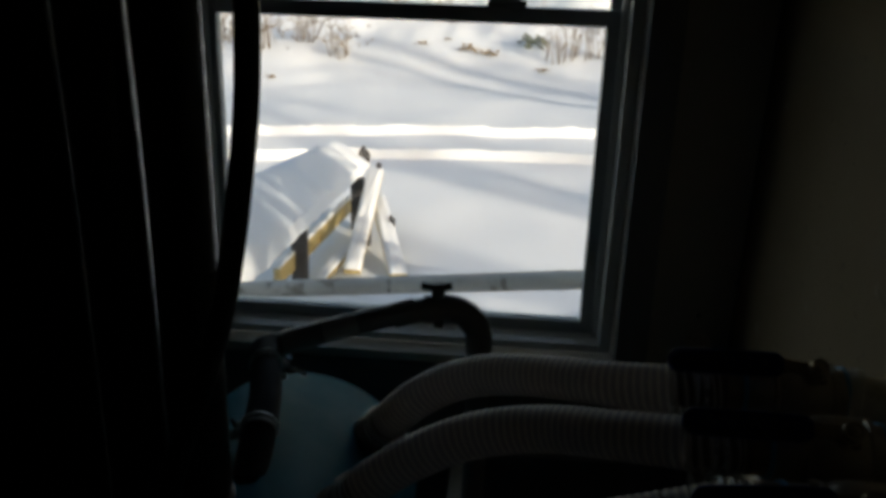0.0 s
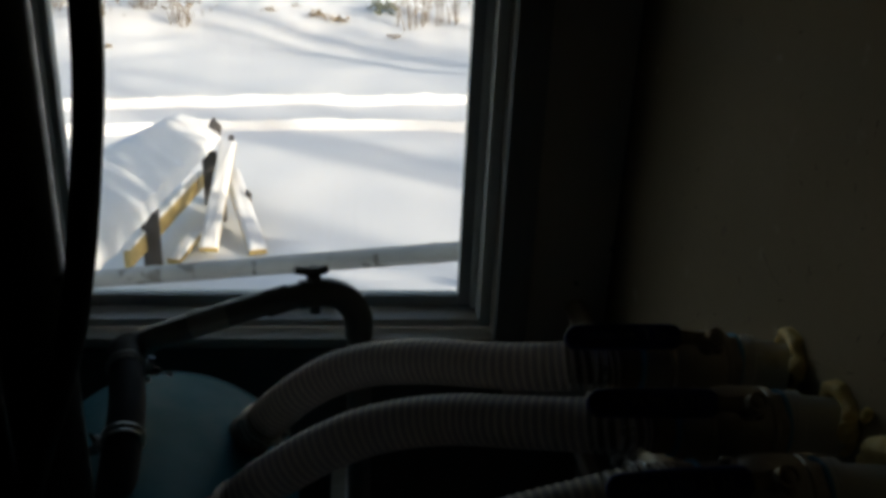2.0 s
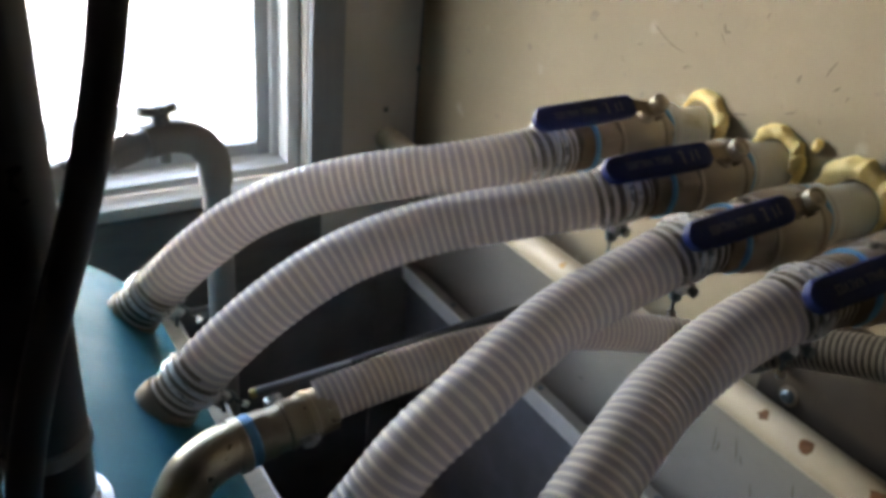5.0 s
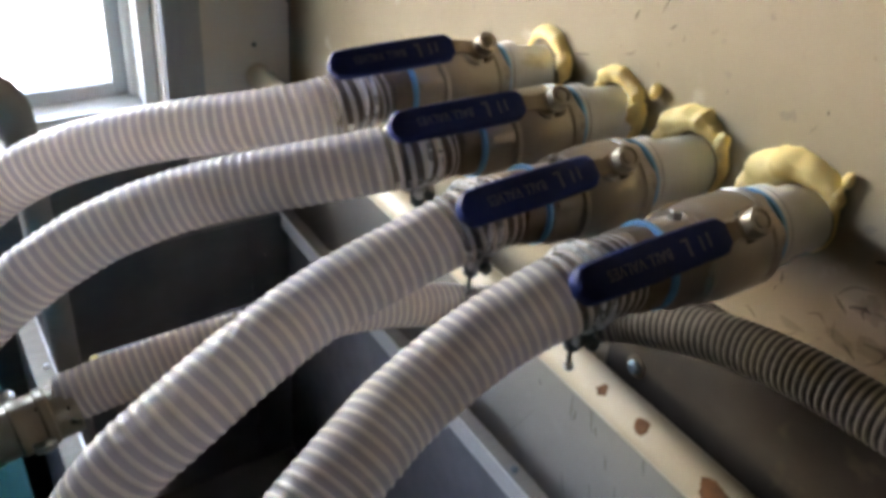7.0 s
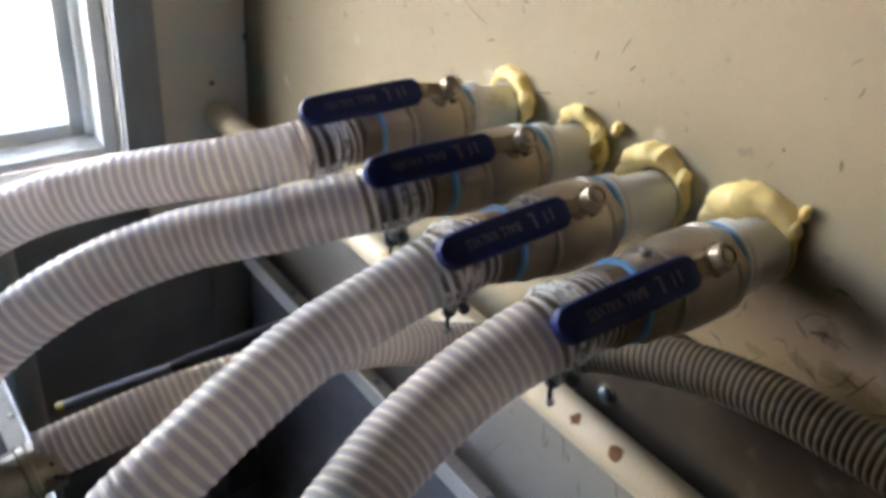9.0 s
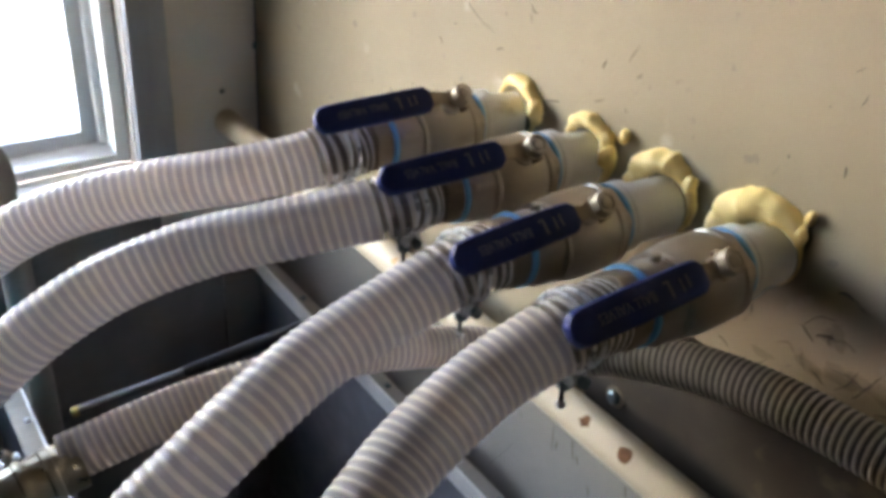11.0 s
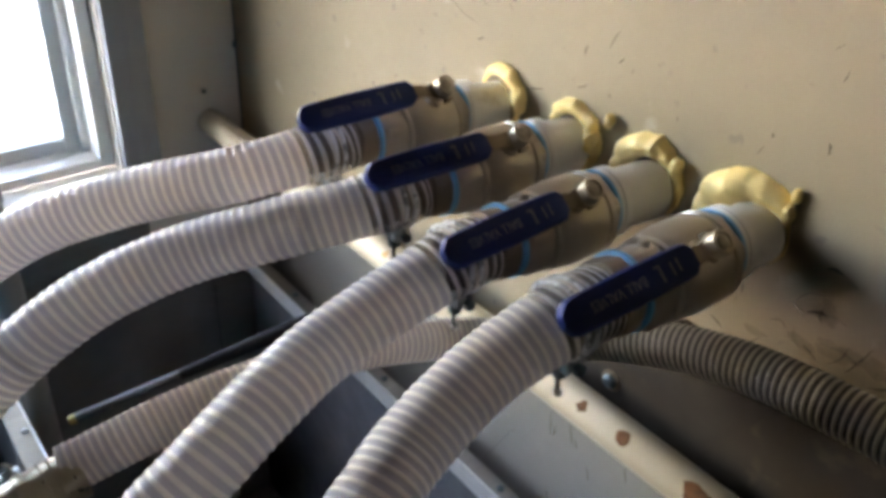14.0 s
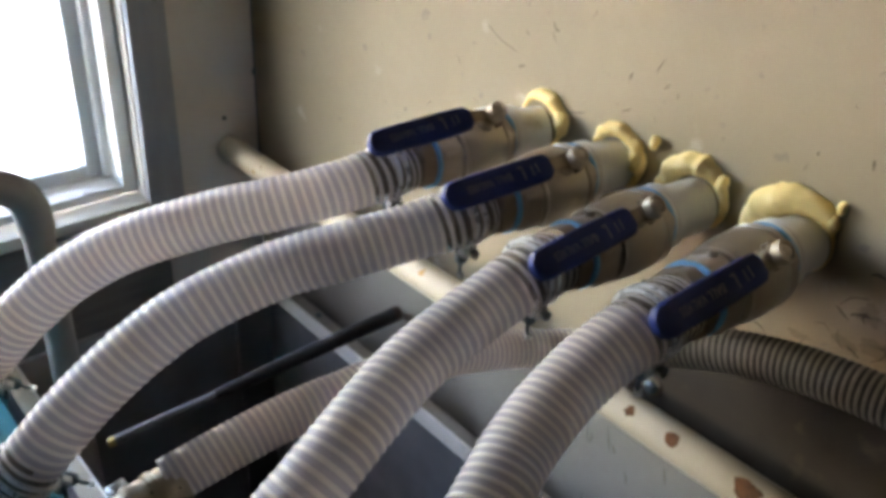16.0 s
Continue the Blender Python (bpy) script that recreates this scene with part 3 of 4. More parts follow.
def valve(i, y, dx, dz):
    """A ball valve with its lever, screwed on the stub, and a barbed end for the hose."""
    z = AX_Z + dz
    v = thing("ball_valve", (-0.06 + dx, y, z), "stainless ball valve with a navy blue lever grip", "valve", "ball valves")
    ax = aim((dx, y, z - DROP[i]), (-1, 0, 0))
    low = aim((dx, y - 0.0015, z - DROP[i] - 0.0025), (-1, 0, 0))
    lathe_part("thread_tape", [(0.0645, 0.0345), (0.0650, 0.0368), (0.0685, 0.0368), (0.069, 0.0350)], ax, M_tape, v, 40, label="ring of light blue thread tape")
    lathe_part("end_cap", [(0.068, 0.0350), (0.069, 0.0385), (0.077, 0.0385), (0.078, 0.0365), (0.080, 0.0360)], low, M_steel, v, 48, (1, 2))
    lathe_part("body", [(0.079, 0.0355), (0.080, 0.0428), (0.0865, 0.0430), (0.0880, 0.0412), (0.0895, 0.0410), (0.092, 0.0428), (0.122, 0.0434), (0.136, 0.0420), (0.146, 0.0375),
                        (0.150, 0.0350)], low, M_steel, v, 48)
    lathe_part("body_cap", [(0.1495, 0.0350), (0.1505, 0.0402), (0.1555, 0.0402), (0.1570, 0.0380), (0.183, 0.0380), (0.187, 0.0345)], low, M_steel, v, 48, (3, 4))
    lathe_part("thread_tape", [(0.187, 0.0325), (0.188, 0.0362), (0.192, 0.0362), (0.193, 0.0325)], ax, M_tape, v, 40, label="ring of light blue thread tape")
    lathe_part("hose_barb", [(0.193, 0.0325), (0.195, 0.0350), (0.213, 0.0350), (0.215, 0.0275), (0.222, 0.0262), (0.2225, 0.0272), (0.237, 0.0255),
                             (0.2375, 0.0268), (0.252, 0.0252), (0.2525, 0.0264), (0.275, 0.0245)], ax, M_steel_rough, v, 48, (1, 2))
    # stem, nut and lever
    c = Vector((dx - 0.112, y, z))
    hub = (0.002, 0.005, 0.013, 0.015)[i]
    up = aim(c + Vector((-hub, 0, 0)) - S * 0.0065, S)
    lathe_part("stem_boss", [(0.026, 0.0165), (0.038, 0.0152), (0.040, 0.0112), (0.049, 0.0112), (0.050, 0.0090), (0.0600, 0.0090)], up, M_steel, v, 24)
    lathe_part("stem", [(0.054, 0.0060), (0.0752, 0.0060), (0.0758, 0.0052)], up, M_nut, v, 16)
    lathe_part("nut", [(0.0640, 0.0102), (0.0648, 0.0118), (0.0746, 0.0118), (0.0756, 0.0108), (0.0756, 0.0084), (0.0715, 0.0082)], up, M_nut, v, 24, (0, 1, 2))
    lathe_part("gland_washer", [(0.0628, 0.0125), (0.0640, 0.0125)], up, M_nut, v, 24)
    lathe_part("stop_lug", [(0.034, 0.0052), (0.0405, 0.0050), (0.0420, 0.0036)], aim(c + Vector((-0.052, 0.0, -DROP[i])), S + Vector((0, 0.75, 0.25))), M_steel, v, 14)
    wdir = Vector((-1, 0, 0)).cross(S).normalized()
    lean = DIP[i]
    fwd = (Vector((-1, 0, 0)) + wdir * SWING[i]).normalized()
    base = Matrix((fwd, S.cross(fwd).normalized(), S)).transposed().to_4x4()
    base.translation = c
    bm = bmesh.new()
    rows = [[bm.verts.new(base @ Vector((x, w, z0 + d))) for w, d in ((-hw, 0), (hw, 0), (hw, 0.0042), (-hw, 0.0042))]
            for x, z0, hw in ((hub - 0.0115, 0.0525, 0.005), (hub - 0.0090, 0.0525, 0.0095), (hub + 0.0080, 0.0525, 0.0098), (hub + 0.0130, 0.0530, 0.0085), (0.0330, 0.0550 + LIFT[i], 0.0070),
                              (0.0390, 0.0555 + LIFT[i], 0.0080), (0.0620, 0.0540 + LIFT[i], 0.0090))]
    for a, b in zip(rows, rows[1:]):
        for k in range(4):
            bm.faces.new((a[k], a[(k + 1) % 4], b[(k + 1) % 4], b[k]))
    bm.faces.new(rows[0][::-1])
    bm.faces.new(rows[-1])
    lever = part("lever", bm, M_steel_rough, v, "tarnished cranked steel lever")
    box_part("stop_tab", (hub - 0.012, -0.0145, 0.042), (hub - 0.005, 0.0125, 0.0528), M_steel_rough, lever, 0.001, "", base)
    # vinyl grip, tapering, with rounded tip
    bm = bmesh.new()
    n = 22
    rings = []
    for k in range(n + 1):
        u = k / n
        x = 0.0450 + 0.134 * u
        half = 0.0147 + 0.0010 * math.sin(u * 3.1)
        if u > 0.91:
            half *= math.sqrt(max(0.12, 1 - ((u - 0.91) / 0.09) ** 2.6))
        if u < 0.07:
            half *= 0.62 + 0.38 * math.sqrt(max(0.0, 1 - ((0.07 - u) / 0.07) ** 2))
        hi = 0.0060 if 0.02 < u < 0.99 else 0.0045
        cz = 0.058 + LIFT[i] + lean * (x - 0.045)
        prof = [(-half, -hi * 0.3), (-half, hi * 0.45), (-half * 0.93, hi * 0.82), (-half * 0.84, hi), (half * 0.84, hi), (half * 0.93, hi * 0.82), (half, hi * 0.45), (half, -hi * 0.3), (half * 0.84, -hi), (-half * 0.84, -hi)]
        rings.append([bm.verts.new(base @ Vector((x, p, cz + q))) for p, q in prof])
    for a, b in zip(rings, rings[1:]):
        for k in range(10):
            bm.faces.new((a[k], a[(k + 1) % 10], b[(k + 1) % 10], b[k]))
    bm.faces.new(rings[0][::-1])
    bm.faces.new(rings[-1])
    grip = part("grip", bm, M_grip, v, "navy blue vinyl grip with faded lettering")
    tilt = base @ Matrix.Translation((0.045, 0, 0.0641 + LIFT[i])) @ Matrix.Rotation(-math.atan(lean), 4, "Y")
    bm = words("BALL VALVES", 0.0118)
    wide = max(p.co.x for p in bm.verts)
    bm.transform(tilt @ Matrix.Translation((0.0545, -0.0040, 0)) @ Matrix.Diagonal((0.056 / wide, 1, 1, 1)))
    part("lettering", bm, M_print, grip, "faded pale lettering", False)
    # a plain mark in place of the maker's sign
    for x0, x1, y0, y1 in ((0.0385, 0.0405, -0.007, 0.007), (0.0405, 0.0445, -0.007, -0.0052), (0.027, 0.0285, -0.005, 0.006), (0.020, 0.0215, -0.006, 0.005)):
        box_part("printed_bar", (x0, y0, -0.0004), (x1, y1, 0.0003), M_print, grip, 0, "", tilt)


def clamp(parent_label, at, direction, bolt_dir, r=0.0326, group="hose clamps"):
    """A double-wire hose clamp with its bolt."""
    c = thing("hose_clamp", at, parent_label, "hose clamp", group)
    ax = aim(at, direction)
    for s in (-0.0055, 0.0055):
        lathe_part("wire_band", [(s - 0.0022, r - 0.001), (s - 0.0018, r + 0.0016), (s, r + 0.0024), (s + 0.0018, r + 0.0016), (s + 0.0022, r - 0.001)], ax, M_zinc, c, 40, closed=True)
    b = Vector(bolt_dir).normalized()
    d = Vector(direction).normalized()
    side = b.cross(d).normalized()
    o = Vector(at) + b * (r + 0.006)
    for k in (-0.011, 0.011):
        part("lug", box(bmesh.new(), (-0.009, -0.005, -0.005), (0.009, 0.005, 0.005), 0.002, Matrix.Translation(o + side * k) @ aim((0, 0, 0), d)), M_zinc, c)
    bolt = part("bolt", tube(bmesh.new(), [o - side * 0.02, o + side * 0.03], 0.0026, 10), M_bolt, c)
    lathe_part("bolt_head", [(0, 0.0055), (0.005, 0.0055)], aim(o - side * 0.024, side), M_bolt, bolt, 12, (0, 1))
    lathe_part("barrel", [(0.002, 0.0045), (0.004, 0.0066), (0.015, 0.0066), (0.017, 0.005)], aim(o, b), M_bolt, c, 16)
    tail = tube_part("tail", [o + b * 0.016, o + b * 0.024 + side * 0.002, o + b * 0.033 + side * 0.001], 0.0019, M_bolt, c, 8, 0.004)
    lathe_part("tail_nut", [(0.0, 0.0042), (0.005, 0.0042)], aim(o + b * 0.031 + side * 0.001, b), M_zinc, tail, 12, (0, 1))


def ribbed_hose(label, points, r=0.0302, pitch=0.0097, body=None, coil=None, group="ribbed hoses", clear=0.0, flare=0.0, half=5):
    """A soft hose wound from a clear strip and a rigid white one; clear: length at each end that is stretched over a fitting."""
    per_turn = 24
    step = pitch / per_turn
    fine = resample(spline(points), step)
    around = frames_along(fine)
    n = len(fine)
    h = thing("ribbed_hose", fine[0], label, "hose", group)

    def wide(i):
        u = max(0.0, min(1.0, 1.5 - i * step / 0.06))
        return r + flare * u * u * (3 - 2 * u)
    gap = [(half, 0.0), (half + 3, -0.0003), (per_turn // 2, -0.0004), (per_turn - half - 3, -0.0003), (per_turn - half, 0.0)]
    rib = [(-half, 0.0), (3 - half, 0.0004), (0, 0.0006), (half - 3, 0.0004), (half, 0.0)]
    c = int(clear / step)
    part("hose_wall", winding(bmesh.new(), fine, around, c, n - c, gap, wide, per_turn), body or M_hose, h)
    if c:
        part("hose_end", winding(bmesh.new(), fine, around, -per_turn, c + 1, gap, wide, per_turn), M_hose_end, h, "clear end stretched over the barb")
        part("hose_end", winding(bmesh.new(), fine, around, n - c - 1, n, gap, wide, per_turn), M_hose_end, h, "clear end stretched over the stub")
    part("coil", winding(bmesh.new(), fine, around, 0, n, rib, wide, per_turn), coil or M_coil, h, "white rigid spiral rib")
    return h


for i, (y, dx, dz) in enumerate(VALVES):
    inlet(i, y, dx, dz)
    valve(i, y, dx, dz)

HOSES = [
    [(-0.213, -0.716, 1.188), (-0.262, -0.715, 1.183), (-0.340, -0.690, 1.169), (-0.420, -0.642, 1.149), (-0.500, -0.596, 1.121), (-0.560, -0.570, 1.090),
     (-0.608, -0.556, 1.053), (-0.641, -0.540, 1.015), (-0.688, -0.510, 0.950)],
    [(-0.216, -0.849, 1.188), (-0.255, -0.848, 1.185), (-0.340, -0.812, 1.1665), (-0.420, -0.768, 1.1425), (-0.500, -0.745, 1.1160), (-0.560, -0.737, 1.087),
     (-0.610, -0.732, 1.053), (-0.653, -0.729, 1.017), (-0.700, -0.716, 0.962)],
    [(-0.228, -0.968, 1.184), (-0.264, -0.969, 1.181), (-0.330, -0.966, 1.161), (-0.400, -0.969, 1.142), (-0.460, -0.983, 1.126), (-0.520, -0.997, 1.103),
     (-0.572, -1.000, 1.069), (-0.612, -1.000, 1.024), (-0.685, -1.002, 0.950)],
    [(-0.213, -1.098, 1.194), (-0.260, -1.099, 1.194), (-0.330, -1.093, 1.170), (-0.400, -1.101, 1.143), (-0.450, -1.118, 1.126), (-0.500, -1.136, 1.104),
     (-0.545, -1.151, 1.077), (-0.610, -1.170, 1.020), (-0.685, -1.190, 0.950)],
]
for i, pts in enumerate(HOSES):
    ribbed_hose("clear ribbed suction hose with a white spiral, clamped to a valve", pts, clear=0.058, flare=0.0014, pitch=0.0085 if i == 3 else 0.0097)
    y, dx, dz = VALVES[i]
    clamp("zinc wire hose clamp at the valve end", ((-0.243, -0.245, -0.247, -0.256)[i] + dx, y, AX_Z + dz - DROP[i]), (-1, 0, 0), (0, -0.1, -1))

# thinner hose behind the others; its run along the wall coloured darker for shade
ribbed_hose("thinner clear ribbed hose from the elbow fitting",
            [(-0.590, -0.846, 1.015), (-0.489, -0.860, 1.038), (-0.404, -0.875, 1.050), (-0.300, -0.884, 1.046), (-0.206, -0.900, 1.026), (-0.150, -0.928, 1.019), (-0.112, -0.958, 1.022)],
            r=0.0225, pitch=0.0072, body=M_hose, coil=M_coil)
ribbed_hose("same thinner ribbed hose running on along the wall, coloured darker for shade",
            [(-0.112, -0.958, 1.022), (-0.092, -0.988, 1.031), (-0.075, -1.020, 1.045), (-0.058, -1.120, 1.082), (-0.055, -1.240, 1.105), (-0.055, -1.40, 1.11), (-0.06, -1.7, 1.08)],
            r=0.0237, pitch=0.0072, half=6, body=M_hose_shaded, coil=M_coil_shaded)
# added sleeve and bracket covering the change of colour in the one hose
cp = thing("added_join_sleeve", (-0.112, -0.958, 1.022), "added dull metal sleeve where the two hose colours meet", "pipe fitting")
lathe_part("sleeve", [(-0.016, 0.020), (-0.014, 0.0222), (0.014, 0.0222), (0.016, 0.020)], aim((-0.112, -0.958, 1.022), (0.65, -0.74, 0.12)), M_steel_rough, cp, 28)
tube_part("bracket", [(-0.112, -0.958, 1.001), (-0.07, -0.956, 0.972), (-0.008, -0.95, 0.960)], 0.006, M_bolt, cp, 10)

# ---- teal tank lying beside the black one ----
DX, DZ, DR = -0.83, 0.79, 0.205


def teal_tank():
    t = thing("teal_tank", (DX, -0.9, 0.0), "teal enamelled cylindrical tank lying on its side", "tank")
    ax = aim((DX, -0.40, DZ), (0, -1, 0))
    lathe_part("shell", [(0.0, DR * 0.985), (0.004, DR), (1.1, DR), (1.104, DR * 0.985)], ax, M_teal, t, 72)
    lathe_part("end_ring", [(-0.010, DR * 0.96), (-0.010, DR * 0.985), (0.0, DR * 0.985), (0.0, DR * 0.96)], ax, M_teal, t, 72)
    lathe_part("weld_seam", [(0.545, DR + 0.0002), (0.548, DR + 0.0022), (0.553, DR + 0.0022), (0.556, DR + 0.0002)], ax, M_teal, t, 72)
    for y in (-0.55, -1.35):
        box_part("saddle", (DX - 0.16, y - 0.04, 0.0), (DX + 0.16, y + 0.04, 0.64), M_black, t, 0.005, "black saddle foot")
    return t


teal_tank()


def nipple(at_end, toward, label):
    """A threaded stub on the tank on which a hose end is clamped."""
    e, d = Vector(at_end), (Vector(toward) - Vector(at_end)).normalized()
    n = thing("tank_nipple", e, label, "pipe fitting", "tank nipples")
    lathe_part("stub", [(-0.035, 0.0335), (-0.008, 0.0345), (0.002, 0.0330), (0.004, 0.0268), (0.06, 0.0255)], aim(e, d), M_steel_rough, n, 36)
    return e, d


for pts in HOSES:
    e, d = nipple(pts[-1], pts[-2], "tarnished threaded stub on the teal tank")
    clamp("zinc wire hose clamp at the tank end", e + d * 0.032, d, (0.75, -0.1, -0.6), 0.0318)

# elbow and clamped fitting for the thinner hose
el = thing("elbow_fitting", (-0.70, -0.88, 0.96), "dull cast elbow with blue tape feeding the thin hose", "pipe fitting")
tube_part("elbow", [(-0.742, -0.885, 0.955), (-0.737, -0.881, 0.982), (-0.720, -0.873, 1.000), (-0.695, -0.863, 1.004), (-0.668, -0.857, 1.002)], 0.0245, M_bronze, el, 28, 0.006)
hd = Vector((0.99, 0.06, 0.10)).normalized()
ax = aim((-0.670, -0.857, 1.002), hd)
lathe_part("elbow_rim", [(-0.012, 0.0245), (-0.010, 0.0272), (0.0, 0.0272), (0.002, 0.0245)], ax, M_bronze, el, 32)
lathe_part("thread_tape", [(0.001, 0.0240), (0.003, 0.0258), (0.010, 0.0258), (0.012, 0.0240)], ax, M_tape, el, 32, label="ring of light blue thread tape")
lathe_part("hex_nut", [(0.012, 0.0258), (0.026, 0.0258)], ax, M_bronze, el, 36, (0, 1))
lathe_part("sleeve", [(0.026, 0.0235), (0.040, 0.0235), (0.042, 0.0252), (0.047, 0.0252), (0.049, 0.0238), (0.062, 0.0238), (0.064, 0.0256), (0.070, 0.0256), (0.072, 0.0238), (0.092, 0.0240)], ax, M_bronze, el, 36)
for s, up in ((0.045, (-0.2, 0.75, 0.62)), (0.060, (0, -0.9, -0.25))):
    u = Vector(up).normalized()
    o = Vector((-0.670, -0.857, 1.002)) + hd * s + u * 0.0255
    sc = lathe_part("clamp_screw", [(0, 0.0065), (0.006, 0.0065), (0.0065, 0.004)], aim(o, u), M_zinc, el, 16, (0, 1))
    part("screw_housing", box(bmesh.new(), (-0.009, -0.006, -0.004), (0.009, 0.006, 0.004), 0.0015, Matrix.Translation(o) @ aim((0, 0, 0), hd)), M_zinc, sc)

# ---- black open tank with its metal rim ----
bt = thing("black_tank", (-0.31, -0.8, 0.0), "open black plastic tank with a pale metal rim", "tank")
TX0, TX1, TY0, TY1, TZ = -0.575, -0.052, -1.75, -0.11, 0.677
for lo, hi in (((TX0, TY0, 0.02), (TX0 + 0.012, TY1, TZ)), ((TX1 - 0.012, TY0, 0.02), (TX1, TY1, TZ)),
               ((TX0 + 0.012, TY1 - 0.012, 0.02), (TX1 - 0.012, TY1, TZ)), ((TX0 + 0.012, TY0, 0.02), (TX1 - 0.012, TY0 + 0.012, TZ)),
               ((TX0 + 0.012, TY0 + 0.012, 0.02), (TX1 - 0.012, TY1 - 0.012, 0.034))):
    box_part("tank_side", lo, hi, M_black, bt, 0.002)
# the left rim strip takes a paler colour than the right one
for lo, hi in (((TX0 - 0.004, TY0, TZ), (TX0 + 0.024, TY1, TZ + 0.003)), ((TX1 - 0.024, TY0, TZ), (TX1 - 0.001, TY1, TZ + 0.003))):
    box_part("rim_strip", lo, hi, M_strip if hi[0] < -0.3 else M_rim, bt, 0.001, "metal rim strip, paler on the left")
for x0, x1 in ((TX0 + 0.0242, TX0 + 0.0272), (TX1 - 0.0275, TX1 - 0.0242)):
    box_part("rim_lip", (x0, TY0, TZ - 0.03), (x1, TY1, TZ + 0.004), M_lip, bt, 0.001, "bright worn edge")
box_part("foot", (TX0, TY0, 0.0), (TX1, TY1, 0.02), M_black, bt, 0.002)
for x, y in ((-0.559, -0.382), (-0.56, -0.80), (-0.0645, -0.585), (-0.0645, -0.30), (-0.0645, -0.87), (-0.56, -1.15)):
    lathe_part("rivet", [(0, 0.0055), (0.0025, 0.0052), (0.004, 0.003)], aim((x, y, TZ + 0.003), (0, 0, 1)), M_zinc if x < -0.2 else M_bolt, bt, 12)
# cross bar in the tank, seams in the liner
for y in (-0.42, -0.95):
    tube_part("liner_seam", [(TX0 + 0.014, y, 0.05), (TX0 + 0.014, y, TZ - 0.01)], 0.004, M_black, bt, 8, 0.05, smooth_path=False)
tube_part("liner_seam", [(-0.142, TY1 - 0.014, 0.05), (-0.142, TY1 - 0.014, TZ - 0.02)], 0.004, M_black, bt, 8, 0.05, smooth_path=False)

rod = thing("black_rod", (-0.493, -0.367, 0.66), "black pipe with a brass end lying across the tank", "rod")
ra, rb = Vector((-0.4895, -0.361, 0.650)), Vector((-0.020, -0.476, 0.764))
part("pipe", tube(bmesh.new(), resample([ra, rb], 0.05), 0.0074, 20), M_black, rod)
lathe_part("brass_tip", [(-0.006, 0.0055), (-0.004, 0.0078), (0.006, 0.0080)], aim(ra, rb - ra), M_brass, rod, 20, label="worn brass end")
lathe_part("sleeve", [(0.17, 0.0078), (0.20, 0.0098), (0.34, 0.0128), (0.492, 0.0132), (0.495, 0.0118)], aim(ra, rb - ra), M_rubber_dull, rod, 24, label="black rubber sleeve")
lathe_part("end_cap", [(-0.006, 0.0136), (0.004, 0.0132), (0.008, 0.0095)], aim(rb, rb - ra), M_rust_cap, rod, 24, label="brown end cap")

# ---- grey pipe with a tap in front of the window ----
tp = thing("tap_pipe", (-0.88, -0.43, 0.98), "dull grey pipework with a small tap on top", "pipe")
tube_part("run", [(-0.895, -0.425, 1.045), (-0.84, -0.41, 1.063), (-0.765, -0.39, 1.082), (-0.68, -0.365, 1.10), (-0.615, -0.345, 1.108)], 0.020, M_greypipe, tp, 20, 0.01)
tube_part("elbow", [(-0.625, -0.348, 1.108), (-0.585, -0.342, 1.110), (-0.552, -0.340, 1.098), (-0.532, -0.340, 1.070), (-0.528, -0.340, 1.03)], 0.0235, M_greypipe, tp, 24, 0.006)
tube_part("drop", [(-0.528, -0.340, 1.04), (-0.527, -0.340, 0.85), (-0.527, -0.340, 0.45)], 0.0205, M_greypipe, tp, 20, 0.02)
tube_part("drop", [(-0.875, -0.425, 1.052), (-0.882, -0.445, 1.056), (-0.868, -0.49, 1.052), (-0.850, -0.56, 1.038), (-0.840, -0.63, 1.020), (-0.836, -0.70, 0.985)], 0.025, M_rubber_dull, tp, 20, 0.01)
lathe_part("union", [(-0.02, 0.0235), (0.02, 0.0235)], aim((-0.66, -0.359, 1.102), (0.9, 0.25, 0.2)), M_greypipe, tp, 24, (0, 1))
lathe_part("sticker", [(-0.03, 0.0206), (0.03, 0.0206)], aim((-0.765, -0.39, 1.082), (0.95, 0.25, 0.2)), M_label, tp, 24, label="pale paper sleeve")
tap = lathe_part("tap_body", [(-0.01, 0.012), (0.02, 0.012), (0.024, 0.008), (0.034, 0.008)], aim((-0.602, -0.345, 1.122), (0, 0, 1)), M_greypipe, tp, 20)
for a, b in (((-0.602, -0.345, 1.146), (-0.632, -0.352, 1.153)), ((-0.602, -0.345, 1.146), (-0.580, -0.338, 1.150))):
    tube_part("tap_wing", [a, tuple((p + q) / 2 for p, q in zip(a, b)), b], 0.007, M_greypipe, tap, 12, 0.004)
tube_part("drip_nozzle", [(-0.60, -0.345, 1.095), (-0.60, -0.35, 1.075)], 0.008, M_greypipe, tap, 12, smooth_path=False)
clamp("bright zinc clamp on the black drop pipe", (-0.869, -0.486, 1.052), (0.25, -0.95, -0.1), (0.9, 0.3, -0.3), 0.0255, "tank clamps")
clamp("zinc clamp on the black drop pipe", (-0.841, -0.625, 1.022), (0.12, -0.9, -0.25), (-0.9, -0.1, -0.3), 0.0255, "tank clamps")

# ---- black hoses coming down from the ceiling ----
bh = thing("black_hose", (-0.86, -0.94, 0.99), "slim black rubber hose hanging down to the teal tank", "hose", "hanging black hoses")
tube_part("hose", [(-0.742, -0.935, 2.399), (-0.738, -0.925, 2.05), (-0.740, -0.92, 1.75), (-0.742, -0.92, 1.60), (-0.754, -0.92, 1.49), (-0.773, -0.92, 1.38), (-0.797, -0.92, 1.29),
                  (-0.835, -0.925, 1.18), (-0.86, -0.935, 1.08), (-0.868, -0.94, 0.985)], 0.0128, M_rubber, bh, 20, 0.012)


